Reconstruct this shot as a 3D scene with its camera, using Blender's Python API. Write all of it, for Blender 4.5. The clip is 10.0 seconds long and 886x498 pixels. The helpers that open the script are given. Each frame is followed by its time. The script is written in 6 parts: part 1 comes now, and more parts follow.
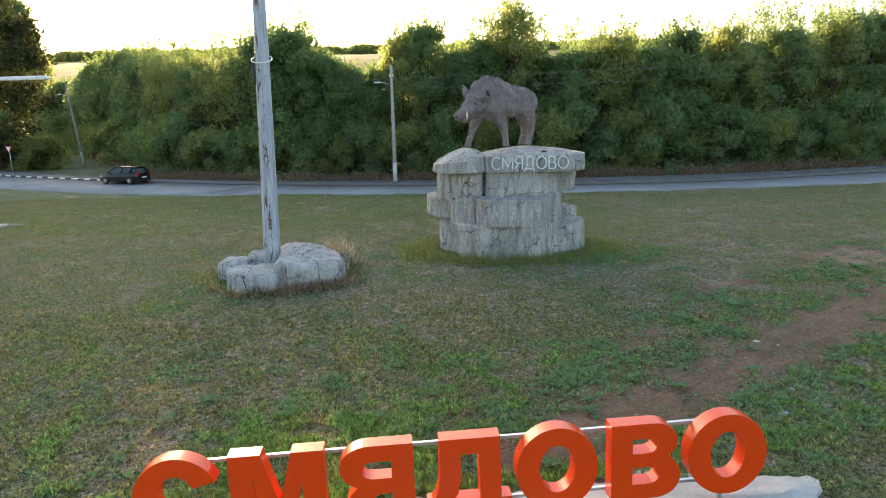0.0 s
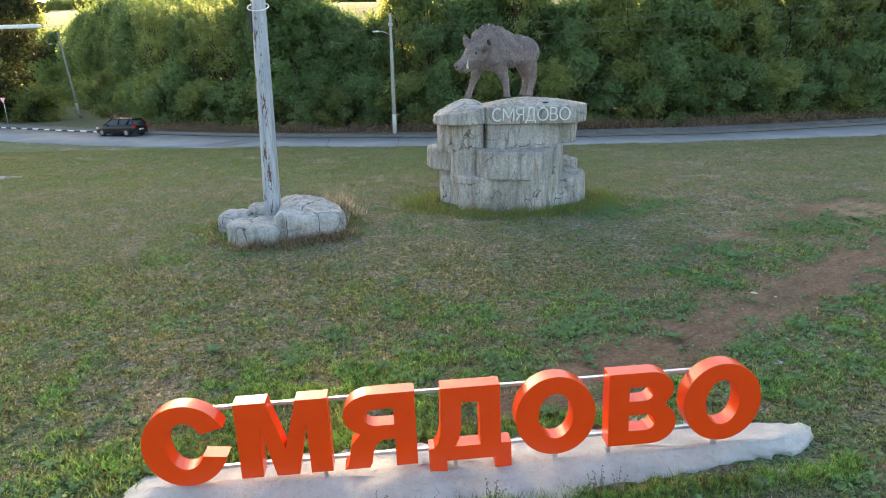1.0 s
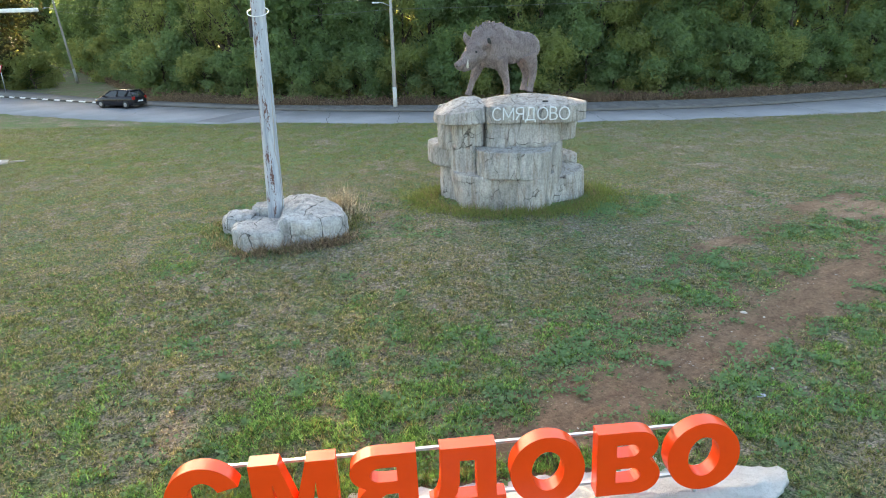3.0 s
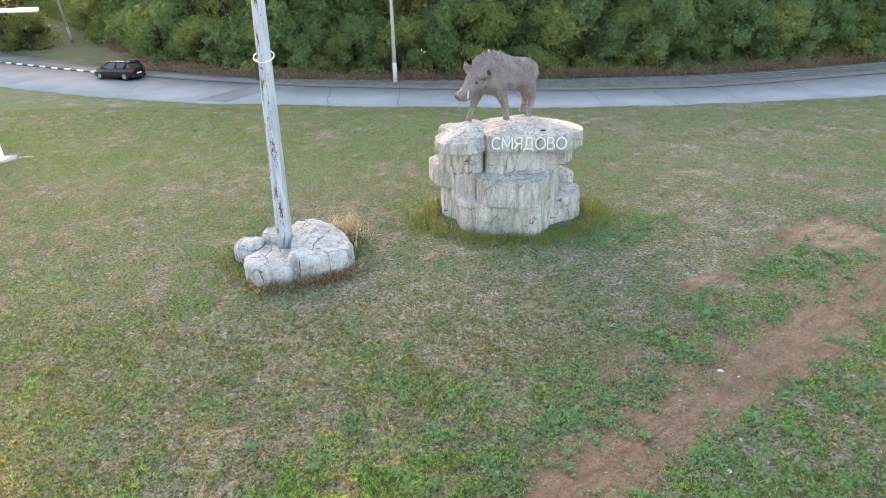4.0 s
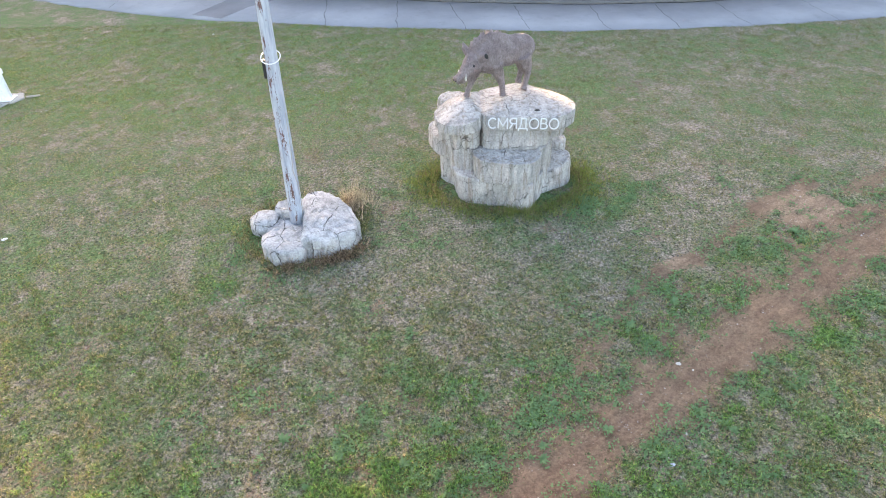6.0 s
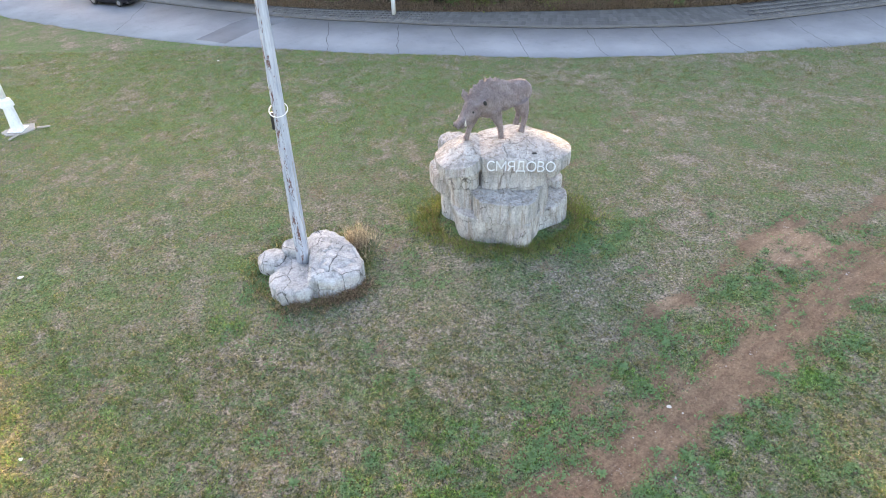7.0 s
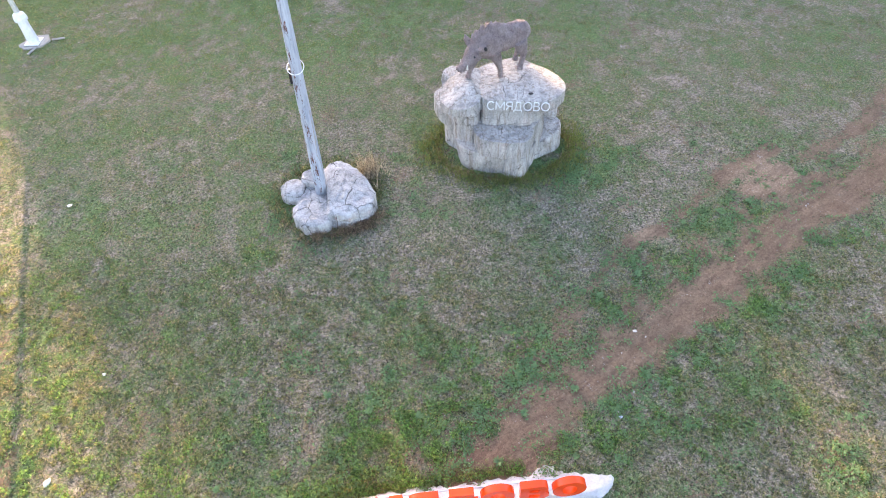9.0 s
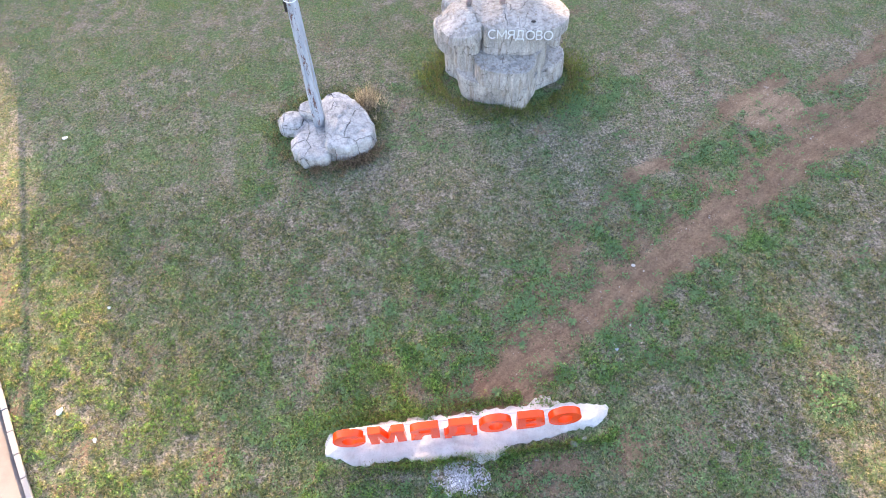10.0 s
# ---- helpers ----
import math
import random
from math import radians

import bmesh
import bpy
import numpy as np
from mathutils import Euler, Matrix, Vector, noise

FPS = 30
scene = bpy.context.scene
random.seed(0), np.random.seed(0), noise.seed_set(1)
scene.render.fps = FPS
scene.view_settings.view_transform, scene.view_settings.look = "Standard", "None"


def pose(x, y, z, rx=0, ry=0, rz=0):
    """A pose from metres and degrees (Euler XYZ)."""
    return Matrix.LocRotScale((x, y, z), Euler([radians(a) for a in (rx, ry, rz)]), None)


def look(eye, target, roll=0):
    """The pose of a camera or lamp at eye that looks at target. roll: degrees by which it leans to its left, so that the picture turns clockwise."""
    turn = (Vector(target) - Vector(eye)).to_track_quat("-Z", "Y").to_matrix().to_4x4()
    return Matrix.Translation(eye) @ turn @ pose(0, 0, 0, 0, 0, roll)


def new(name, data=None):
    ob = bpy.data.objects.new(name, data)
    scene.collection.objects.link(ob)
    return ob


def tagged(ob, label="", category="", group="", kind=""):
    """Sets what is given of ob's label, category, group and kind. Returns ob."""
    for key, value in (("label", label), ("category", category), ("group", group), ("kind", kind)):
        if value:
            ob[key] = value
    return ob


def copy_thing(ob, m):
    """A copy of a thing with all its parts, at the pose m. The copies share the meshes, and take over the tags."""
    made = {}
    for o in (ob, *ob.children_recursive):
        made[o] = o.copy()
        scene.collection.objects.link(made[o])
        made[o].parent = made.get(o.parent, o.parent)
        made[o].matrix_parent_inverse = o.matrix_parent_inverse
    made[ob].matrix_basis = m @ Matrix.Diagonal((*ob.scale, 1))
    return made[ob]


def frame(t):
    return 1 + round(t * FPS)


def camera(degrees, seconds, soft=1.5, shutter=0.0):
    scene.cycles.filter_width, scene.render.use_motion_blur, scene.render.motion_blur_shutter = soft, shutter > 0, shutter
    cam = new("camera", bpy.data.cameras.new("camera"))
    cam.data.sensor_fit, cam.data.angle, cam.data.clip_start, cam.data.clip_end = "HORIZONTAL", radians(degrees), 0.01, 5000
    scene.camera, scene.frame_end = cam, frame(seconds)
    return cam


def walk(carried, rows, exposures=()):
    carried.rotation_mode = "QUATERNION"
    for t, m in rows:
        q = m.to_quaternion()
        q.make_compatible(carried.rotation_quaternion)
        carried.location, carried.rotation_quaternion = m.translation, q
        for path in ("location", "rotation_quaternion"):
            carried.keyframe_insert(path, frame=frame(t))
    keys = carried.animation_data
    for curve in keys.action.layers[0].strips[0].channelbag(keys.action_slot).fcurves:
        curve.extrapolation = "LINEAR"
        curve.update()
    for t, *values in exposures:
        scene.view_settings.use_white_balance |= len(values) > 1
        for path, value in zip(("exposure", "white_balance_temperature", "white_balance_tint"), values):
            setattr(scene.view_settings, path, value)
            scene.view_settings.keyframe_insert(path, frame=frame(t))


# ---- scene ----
cam = camera(67.57, 10.0, soft=1.0)
# seconds, eye, pitch, roll, yaw
ROWS = [
    (0.0, -0.001, -0.036, 5.127, -11.70, 1.50, 0.08),
    (0.5, -0.002, -0.045, 5.099, -12.78, 1.54, 0.08),
    (1.0, -0.015, -0.062, 5.114, -15.76, 1.49, 0.07),
    (1.5, -0.012, -0.093, 5.137, -18.89, 1.58, 0.13),
    (2.0, -0.026, -0.105, 5.137, -19.40, 1.55, 0.16),
    (2.5, -0.013, -0.078, 5.351, -19.41, 1.50, 0.12),
    (3.0, 0.050, -0.034, 6.669, -19.67, 1.62, 0.14),
    (3.2, 0.060, 0.000, 7.359, -19.98, 1.65, 0.13),
    (4.3, 0.095, 0.104, 10.979, -28.81, 1.64, 0.04),
    (4.5, 0.100, 0.136, 11.737, -31.76, 1.65, 0.02),
    (5.0, 0.140, 0.210, 13.563, -36.99, 1.64, -0.01),
    (5.5, 0.228, 0.212, 14.404, -36.98, 1.68, 0.01),
    (5.7, 0.228, 0.225, 14.450, -36.98, 1.68, 0.00),
    (6.8, 0.228, 0.420, 15.558, -36.98, 1.77, -0.08),
    (7.0, 0.252, 0.426, 16.231, -37.00, 1.80, -0.09),
    (7.5, 0.322, 0.320, 18.009, -41.47, 1.93, -0.05),
    (8.0, 0.347, 0.410, 19.917, -46.78, 1.99, -0.05),
    (8.5, 0.381, 0.369, 20.740, -46.64, 2.05, -0.02),
    (9.0, 0.360, 0.327, 20.790, -49.96, 2.07, -0.02),
    (9.5, 0.373, 0.499, 20.898, -55.97, 2.10, -0.01),
    (10.0, 0.387, 0.533, 20.941, -56.21, 2.10, 0.00),
]
EXPOSURES = [(0.0, 2.0, 6700, 12), (0.6, 1.9, 6700, 12), (1.0, 2.25, 6700, 12), (2.0, 2.45, 6800, 12), (3.0, 2.6, 6900, 12), (4.5, 3.15, 7500, 21), (5.0, 2.86, 7300, 17), (5.5, 3.02, 7000, 20), (7.0, 2.95, 7050, 23), (7.5, 2.88, 7000, 24), (10.0, 2.92, 6500, 27)]
walk(cam, [(t, pose(x, y, z, 90 + p, r, w)) for t, x, y, z, p, r, w in ROWS], EXPOSURES)

# ---- light: low evening sun behind the trees, hazy bright sky ----
SUN_EL = radians(9.9)
SUN_AZ = math.atan2(-0.355, 0.935)
TO_SUN = Vector((math.sin(SUN_AZ) * math.cos(SUN_EL), math.cos(SUN_AZ) * math.cos(SUN_EL), math.sin(SUN_EL)))
world = bpy.data.worlds.new("sky")
scene.world = world
world.use_nodes = True
wn = world.node_tree
sky = wn.nodes.new("ShaderNodeTexSky")
sky.sky_type = "NISHITA"
sky.sun_disc = False
sky.sun_elevation = SUN_EL
sky.sun_rotation = SUN_AZ
sky.dust_density = 2.5
sky.air_density = 1.0
wn.nodes["Background"].inputs["Strength"].default_value = 0.15
wn.links.new(sky.outputs[0], wn.nodes["Background"].inputs["Color"])
sun = new("sun", bpy.data.lights.new("sun", "SUN"))
sun.data.energy = 4.7
sun.data.angle = radians(0.6)
sun.data.color = (1.0, 0.76, 0.45)
sun.matrix_world = look(TO_SUN * 200, (0, 0, 0))

# ---- small helpers ----
rng = np.random.default_rng(7)


def lattice(ix, iy, seed):
    """A repeatable random value in 0..1 at whole-number places."""
    n = (ix.astype(np.int64) * 374761393 + iy.astype(np.int64) * 668265263 + seed * 974634777) & 0x7FFFFFFF
    n = ((n ^ (n >> 13)) * 1274126177) & 0x7FFFFFFF
    return ((n ^ (n >> 16)) & 0xFFFF) / 65535.0


def vnoise(x, y, seed=0):
    x, y = np.asarray(x, float), np.asarray(y, float)
    ix, iy = np.floor(x), np.floor(y)
    fx, fy = x - ix, y - iy
    fx, fy = fx * fx * (3 - 2 * fx), fy * fy * (3 - 2 * fy)
    a, b = lattice(ix, iy, seed), lattice(ix + 1, iy, seed)
    c, d = lattice(ix, iy + 1, seed), lattice(ix + 1, iy + 1, seed)
    return (a * (1 - fx) + b * fx) * (1 - fy) + (c * (1 - fx) + d * fx) * fy


def fbm(x, y, seed=0, octaves=4):
    total, amp, norm = 0, 1.0, 0.0
    for k in range(octaves):
        total = total + amp * vnoise(np.asarray(x) * 2 ** k, np.asarray(y) * 2 ** k, seed + 17 * k)
        norm += amp
        amp *= 0.5
    return total / norm


def smooth(a, b, v):
    t = np.clip((np.asarray(v, float) - a) / (b - a), 0, 1)
    return t * t * (3 - 2 * t)


def mesh_of(bm, name, shade=True):
    me = bpy.data.meshes.new(name)
    bm.to_mesh(me)
    bm.free()
    if shade:
        me.shade_smooth()
    return me


def part(name, bm, material, parent=None, label="", shade=False):
    """Link a bmesh (or a mesh) as one mesh object, under parent if there is one."""
    me = mesh_of(bm, name, shade) if isinstance(bm, bmesh.types.BMesh) else bm
    if material is not None and not me.materials:
        me.materials.append(material)
    ob = new(name, me)
    if parent is not None:
        ob.parent = parent
    return tagged(ob, label)


def thing(name, at, label, category, group="", kind=""):
    ob = new(name)
    ob.empty_display_size = 0.2
    ob.matrix_basis = at if isinstance(at, Matrix) else Matrix.Translation(at)
    return tagged(ob, label, category, group, kind)


def add_box(bm, x0, x1, y0, y1, z0, z1, bevel=0.0):
    made = bmesh.ops.create_cube(bm, size=1)["verts"]
    for v in made:
        v.co = Vector(((x0 + x1) / 2 + v.co.x * (x1 - x0), (y0 + y1) / 2 + v.co.y * (y1 - y0), (z0 + z1) / 2 + v.co.z * (z1 - z0)))
    if bevel:
        edges = list({e for v in made for e in v.link_edges})
        bmesh.ops.bevel(bm, geom=edges, offset=bevel, segments=2, affect="EDGES", profile=0.5)
    return bm


def add_tube(bm, pts, radii, sides=10, caps=True, across=None):
    """A tube through points with a radius at each."""
    rings = []
    pts = [Vector(p) for p in pts]
    for i, p in enumerate(pts):
        d = (pts[min(i + 1, len(pts) - 1)] - pts[max(i - 1, 0)]).normalized()
        side = Vector(across) if across else d.cross(Vector((0, 0, 1)) if abs(d.z) < 0.95 else Vector((1, 0, 0))).normalized()
        up = side.cross(d)
        r = radii[i] if hasattr(radii, "__len__") else radii
        rings.append([bm.verts.new(p + (side * math.cos(a) + up * math.sin(a)) * r) for a in (2 * math.pi * k / sides for k in range(sides))])
    for a, b in zip(rings, rings[1:]):
        for k in range(sides):
            bm.faces.new((a[k], a[(k + 1) % sides], b[(k + 1) % sides], b[k]))
    if caps:
        bm.faces.new(rings[0][::-1])
        bm.faces.new(rings[-1])
    return bm


def quads_mesh(name, verts, faces, uvless=True):
    """A mesh from numpy arrays, quickly."""
    me = bpy.data.meshes.new(name)
    n, k = faces.shape
    me.vertices.add(len(verts))
    me.vertices.foreach_set("co", np.ascontiguousarray(verts, np.float32).ravel())
    me.loops.add(n * k)
    me.loops.foreach_set("vertex_index", np.ascontiguousarray(faces, np.int32).ravel())
    me.polygons.add(n)
    me.polygons.foreach_set("loop_start", np.arange(0, n * k, k, dtype=np.int32))
    me.update(calc_edges=True)
    return me


def flat_outline(name, loops, depth, bevel=0.0):
    """A flat plate in x and z, centred on y = 0, from an outline and its holes."""
    cu = bpy.data.curves.new(name, "CURVE")
    cu.dimensions, cu.fill_mode = "2D", "BOTH"
    cu.extrude, cu.bevel_depth, cu.bevel_resolution = depth / 2 - bevel, bevel, 1
    for loop in loops:
        sp = cu.splines.new("POLY")
        sp.points.add(len(loop) - 1)
        for p, (x, z) in zip(sp.points, loop):
            p.co = (x, z, 0, 1)
        sp.use_cyclic_u = True
    ob = new(name, cu)
    me = bpy.data.meshes.new_from_object(ob.evaluated_get(bpy.context.evaluated_depsgraph_get()))
    bpy.data.objects.remove(ob)
    me.transform(Matrix.Rotation(math.pi / 2, 4, "X"))
    return me


# ---- materials ----
class Mat:
    """A node material in the making."""

    def __init__(self, name, rough=0.7, metal=0.0, spec=0.5):
        self.m = bpy.data.materials.new(name)
        self.m.use_nodes = True
        self.t = self.m.node_tree
        self.b = self.t.nodes["Principled BSDF"]
        self.b.inputs["Roughness"].default_value = rough
        self.b.inputs["Metallic"].default_value = metal
        self.b.inputs["Specular IOR Level"].default_value = spec
        self.co = self.t.nodes.new("ShaderNodeTexCoord").outputs["Object"]

    def link(self, a, b):
        self.t.links.new(a, b)

    def scaled(self, scale, src=None):
        n = self.t.nodes.new("ShaderNodeMapping")
        n.inputs["Scale"].default_value = scale
        self.link(src or self.co, n.inputs["Vector"])
        return n.outputs[0]

    def noise(self, scale, detail=4, rough=0.6, src=None, distort=0.0):
        n = self.t.nodes.new("ShaderNodeTexNoise")
        n.inputs["Scale"].default_value = scale
        n.inputs["Detail"].default_value = detail
        n.inputs["Roughness"].default_value = rough
        n.inputs["Distortion"].default_value = distort
        self.link(src or self.co, n.inputs["Vector"])
        return n.outputs["Fac"]

    def voronoi(self, scale, feature="DISTANCE_TO_EDGE", src=None, rand=1.0):
        n = self.t.nodes.new("ShaderNodeTexVoronoi")
        n.feature = feature
        n.inputs["Scale"].default_value = scale
        n.inputs["Randomness"].default_value = rand
        self.link(src or self.co, n.inputs["Vector"])
        return n.outputs["Distance"]

    def ramp(self, fac, *stops):
        n = self.t.nodes.new("ShaderNodeValToRGB")
        e = n.color_ramp.elements
        while len(e) < len(stops):
            e.new(0.5)
        for el, (pos, col) in zip(e, stops):
            el.position = pos
            el.color = (*col, 1) if hasattr(col, "__len__") else (col, col, col, 1)
        self.link(fac, n.inputs["Fac"])
        return n.outputs["Color"]

    def mix(self, fac, a, b, mode="MIX"):
        n = self.t.nodes.new("ShaderNodeMix")
        n.data_type, n.blend_type = "RGBA", mode
        for value, sock in ((fac, n.inputs[0]), (a, n.inputs[6]), (b, n.inputs[7])):
            if hasattr(value, "links"):
                self.link(value, sock)
            elif hasattr(value, "__len__"):
                sock.default_value = (*value, 1)
            else:
                sock.default_value = value if sock == n.inputs[0] else (value, value, value, 1)
        return n.outputs[2]

    def math(self, op, a, b=0.0):
        n = self.t.nodes.new("ShaderNodeMath")
        n.operation = op
        for value, sock in ((a, n.inputs[0]), (b, n.inputs[1])):
            if hasattr(value, "links"):
                self.link(value, sock)
            else:
                sock.default_value = value
        return n.outputs[0]

    def attr(self, name):
        n = self.t.nodes.new("ShaderNodeAttribute")
        n.attribute_name = name
        return n.outputs["Fac"]

    def random(self):
        return self.t.nodes.new("ShaderNodeObjectInfo").outputs["Random"]

    def island(self):
        return self.t.nodes.new("ShaderNodeNewGeometry").outputs["Random Per Island"]

    def bump(self, height, strength=0.3, distance=0.02):
        n = self.t.nodes.new("ShaderNodeBump")
        n.inputs["Strength"].default_value = strength
        n.inputs["Distance"].default_value = distance
        self.link(height, n.inputs["Height"])
        self.link(n.outputs[0], self.b.inputs["Normal"])

    def color(self, c):
        if hasattr(c, "links"):
            self.link(c, self.b.inputs["Base Color"])
        else:
            self.b.inputs["Base Color"].default_value = (*c, 1)
        return self

    def rough(self, c):
        self.link(c, self.b.inputs["Roughness"])
        return self


def plain(name, col, rough=0.6, metal=0.0, vary=0.12, scale=6.0):
    """Paint or metal with faint blotches and grain."""
    k = Mat(name, rough, metal)
    n = k.noise(scale, 5)
    k.color(k.mix(k.ramp(n, (0.3, 0.0), (0.7, 1.0)), tuple(c * (1 - vary) for c in col), tuple(min(1, c * (1 + vary)) for c in col)))
    k.bump(k.noise(scale * 12, 3), 0.08, 0.004)
    return k.m


def ground_material():
    k = Mat("lawn_soil", 0.95, 0, 0.15)
    big, mid = k.noise(0.22, 5), k.noise(1.1, 6, 0.65)
    clump, fine, grain = k.noise(7.5, 5, 0.7), k.noise(19, 4, 0.7), k.noise(50, 3, 0.7)
    # living turf against dry thatch, in patches and then in small clumps
    amount = k.math("ADD", k.math("MULTIPLY", k.math("SUBTRACT", big, 0.5), 1.7), k.math("MULTIPLY", k.math("SUBTRACT", mid, 0.5), 2.0))
    amount = k.math("ADD", amount, k.math("MULTIPLY", k.math("SUBTRACT", clump, 0.5), 2.1))
    amount = k.math("ADD", amount, k.math("MULTIPLY", k.math("SUBTRACT", fine, 0.5), 1.1))
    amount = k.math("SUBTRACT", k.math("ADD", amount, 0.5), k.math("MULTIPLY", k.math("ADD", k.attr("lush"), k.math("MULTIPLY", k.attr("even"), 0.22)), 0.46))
    turf = k.ramp(amount, (0.0, (0.108, 0.172, 0.070)), (0.38, (0.144, 0.164, 0.098)), (0.62, (0.204, 0.190, 0.144)), (1.0, (0.312, 0.270, 0.230)))
    soil = k.mix(k.ramp(mid, (0.3, 0.0), (0.7, 1.0)), (0.195, 0.132, 0.090), (0.285, 0.200, 0.143))
    soil = k.mix(k.ramp(clump, (0.40, 0.0), (0.62, 0.8)), soil, (0.185, 0.134, 0.090))
    soil = k.mix(k.ramp(fine, (0.60, 0.0), (0.70, 0.7)), soil, (0.38, 0.30, 0.23))
    soil = k.mix(k.ramp(k.math("ADD", k.attr("sand"), k.math("MULTIPLY", k.math("SUBTRACT", clump, 0.5), 1.6)), (0.50, 0.0), (0.85, 0.7)), soil, (0.35, 0.26, 0.185))
    turn = k.t.nodes.new("ShaderNodeMapping")
    turn.inputs["Rotation"].default_value = (0, 0, radians(-38))
    k.link(k.co, turn.inputs["Vector"])
    rut = k.noise(1.0, 6, 0.7, k.scaled((0.7, 3.4, 1), turn.outputs[0]))
    soil = k.mix(k.ramp(rut, (0.45, 0.0), (0.66, 0.65)), soil, (0.130, 0.082, 0.058))
    wear = k.math("ADD", k.math("MULTIPLY", k.math("SUBTRACT", clump, 0.5), 2.4), k.math("MULTIPLY", k.math("SUBTRACT", mid, 0.5), 1.5))
    wear = k.math("ADD", wear, k.math("MULTIPLY", k.math("SUBTRACT", fine, 0.5), 1.5))
    mask = k.ramp(k.math("ADD", k.attr("dirt"), wear), (0.40, 0.0), (0.54, 1.0))
    lime = k.ramp(k.math("ADD", k.attr("lime"), k.math("MULTIPLY", wear, 0.9)), (0.42, 0.0), (0.8, 0.9))
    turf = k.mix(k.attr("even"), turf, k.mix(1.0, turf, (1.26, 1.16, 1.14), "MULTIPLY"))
    col = k.mix(mask, turf, soil)
    col = k.mix(lime, col, (0.55, 0.57, 0.60))
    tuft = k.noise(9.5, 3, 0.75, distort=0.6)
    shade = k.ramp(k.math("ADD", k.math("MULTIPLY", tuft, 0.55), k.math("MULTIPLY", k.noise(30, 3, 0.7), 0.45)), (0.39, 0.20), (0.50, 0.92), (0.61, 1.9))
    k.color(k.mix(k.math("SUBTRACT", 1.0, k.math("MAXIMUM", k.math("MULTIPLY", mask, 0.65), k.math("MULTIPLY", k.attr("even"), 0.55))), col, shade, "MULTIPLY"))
    k.bump(k.math("ADD", fine, k.math("MULTIPLY", grain, 0.6)), 1.0, 0.06)
    return k.m


def field_material():
    k = Mat("dry_field", 0.95, 0, 0.1)
    n = k.noise(0.02, 5)
    k.color(k.mix(k.ramp(n, (0.4, 0.0), (0.6, 1.0)), (0.30, 0.24, 0.12), (0.16, 0.17, 0.06)))
    return k.m


def blade_material(name, low, high, dry, dry_share=0.45, spots=(0.32, 1.45)):
    """Grass blades: each one green or dry by chance, more of the dry in some patches."""
    k = Mat(name, 0.75, 0, 0.1)
    r = k.island()
    r2 = k.math("FRACT", k.math("MULTIPLY", r, 37.0))
    col = k.mix(r2, low, high)
    dead = k.mix(r2, tuple(c * 0.6 for c in dry), tuple(min(1, c * 1.35) for c in dry))
    patch = k.math("ADD", k.math("MULTIPLY", k.math("SUBTRACT", k.noise(0.9, 6, 0.65), 0.5), 2.2), k.math("MULTIPLY", k.math("SUBTRACT", k.noise(7.0, 3, 0.6), 0.5), 3.0))
    patch = k.math("ADD", patch, dry_share)
    pick = k.math("LESS_THAN", r, patch)
    col = k.mix(pick, col, dead)
    col = k.mix(1.0, col, k.ramp(k.noise(11.0, 3, 0.65), (0.38, spots[0]), (0.62, spots[1])), "MULTIPLY")
    k.color(col)
    tr = k.t.nodes.new("ShaderNodeBsdfTranslucent")
    k.link(k.mix(1.0, col, (1.22, 1.12, 0.64), "MULTIPLY"), tr.inputs["Color"])
    ms = k.t.nodes.new("ShaderNodeMixShader")
    ms.inputs[0].default_value = 0.5
    k.link(k.b.outputs[0], ms.inputs[1])
    k.link(tr.outputs[0], ms.inputs[2])
    k.link(ms.outputs[0], k.t.nodes["Material Output"].inputs["Surface"])
    return k.m


def leaf_material(name, low, high, glow_col, share=0.45):
    k = Mat(name, 0.75, 0, 0.12)
    r = k.math("ADD", k.math("MULTIPLY", k.island(), 0.6), k.math("MULTIPLY", k.random(), 0.4))
    k.color(k.mix(r, low, high))
    tr = k.t.nodes.new("ShaderNodeBsdfTranslucent")
    k.link(k.mix(r, tuple(c * 0.75 for c in glow_col), glow_col), tr.inputs["Color"])
    ms = k.t.nodes.new("ShaderNodeMixShader")
    ms.inputs[0].default_value = share
    k.link(k.b.outputs[0], ms.inputs[1])
    k.link(tr.outputs[0], ms.inputs[2])
    k.link(ms.outputs[0], k.t.nodes["Material Output"].inputs["Surface"])
    return k.m


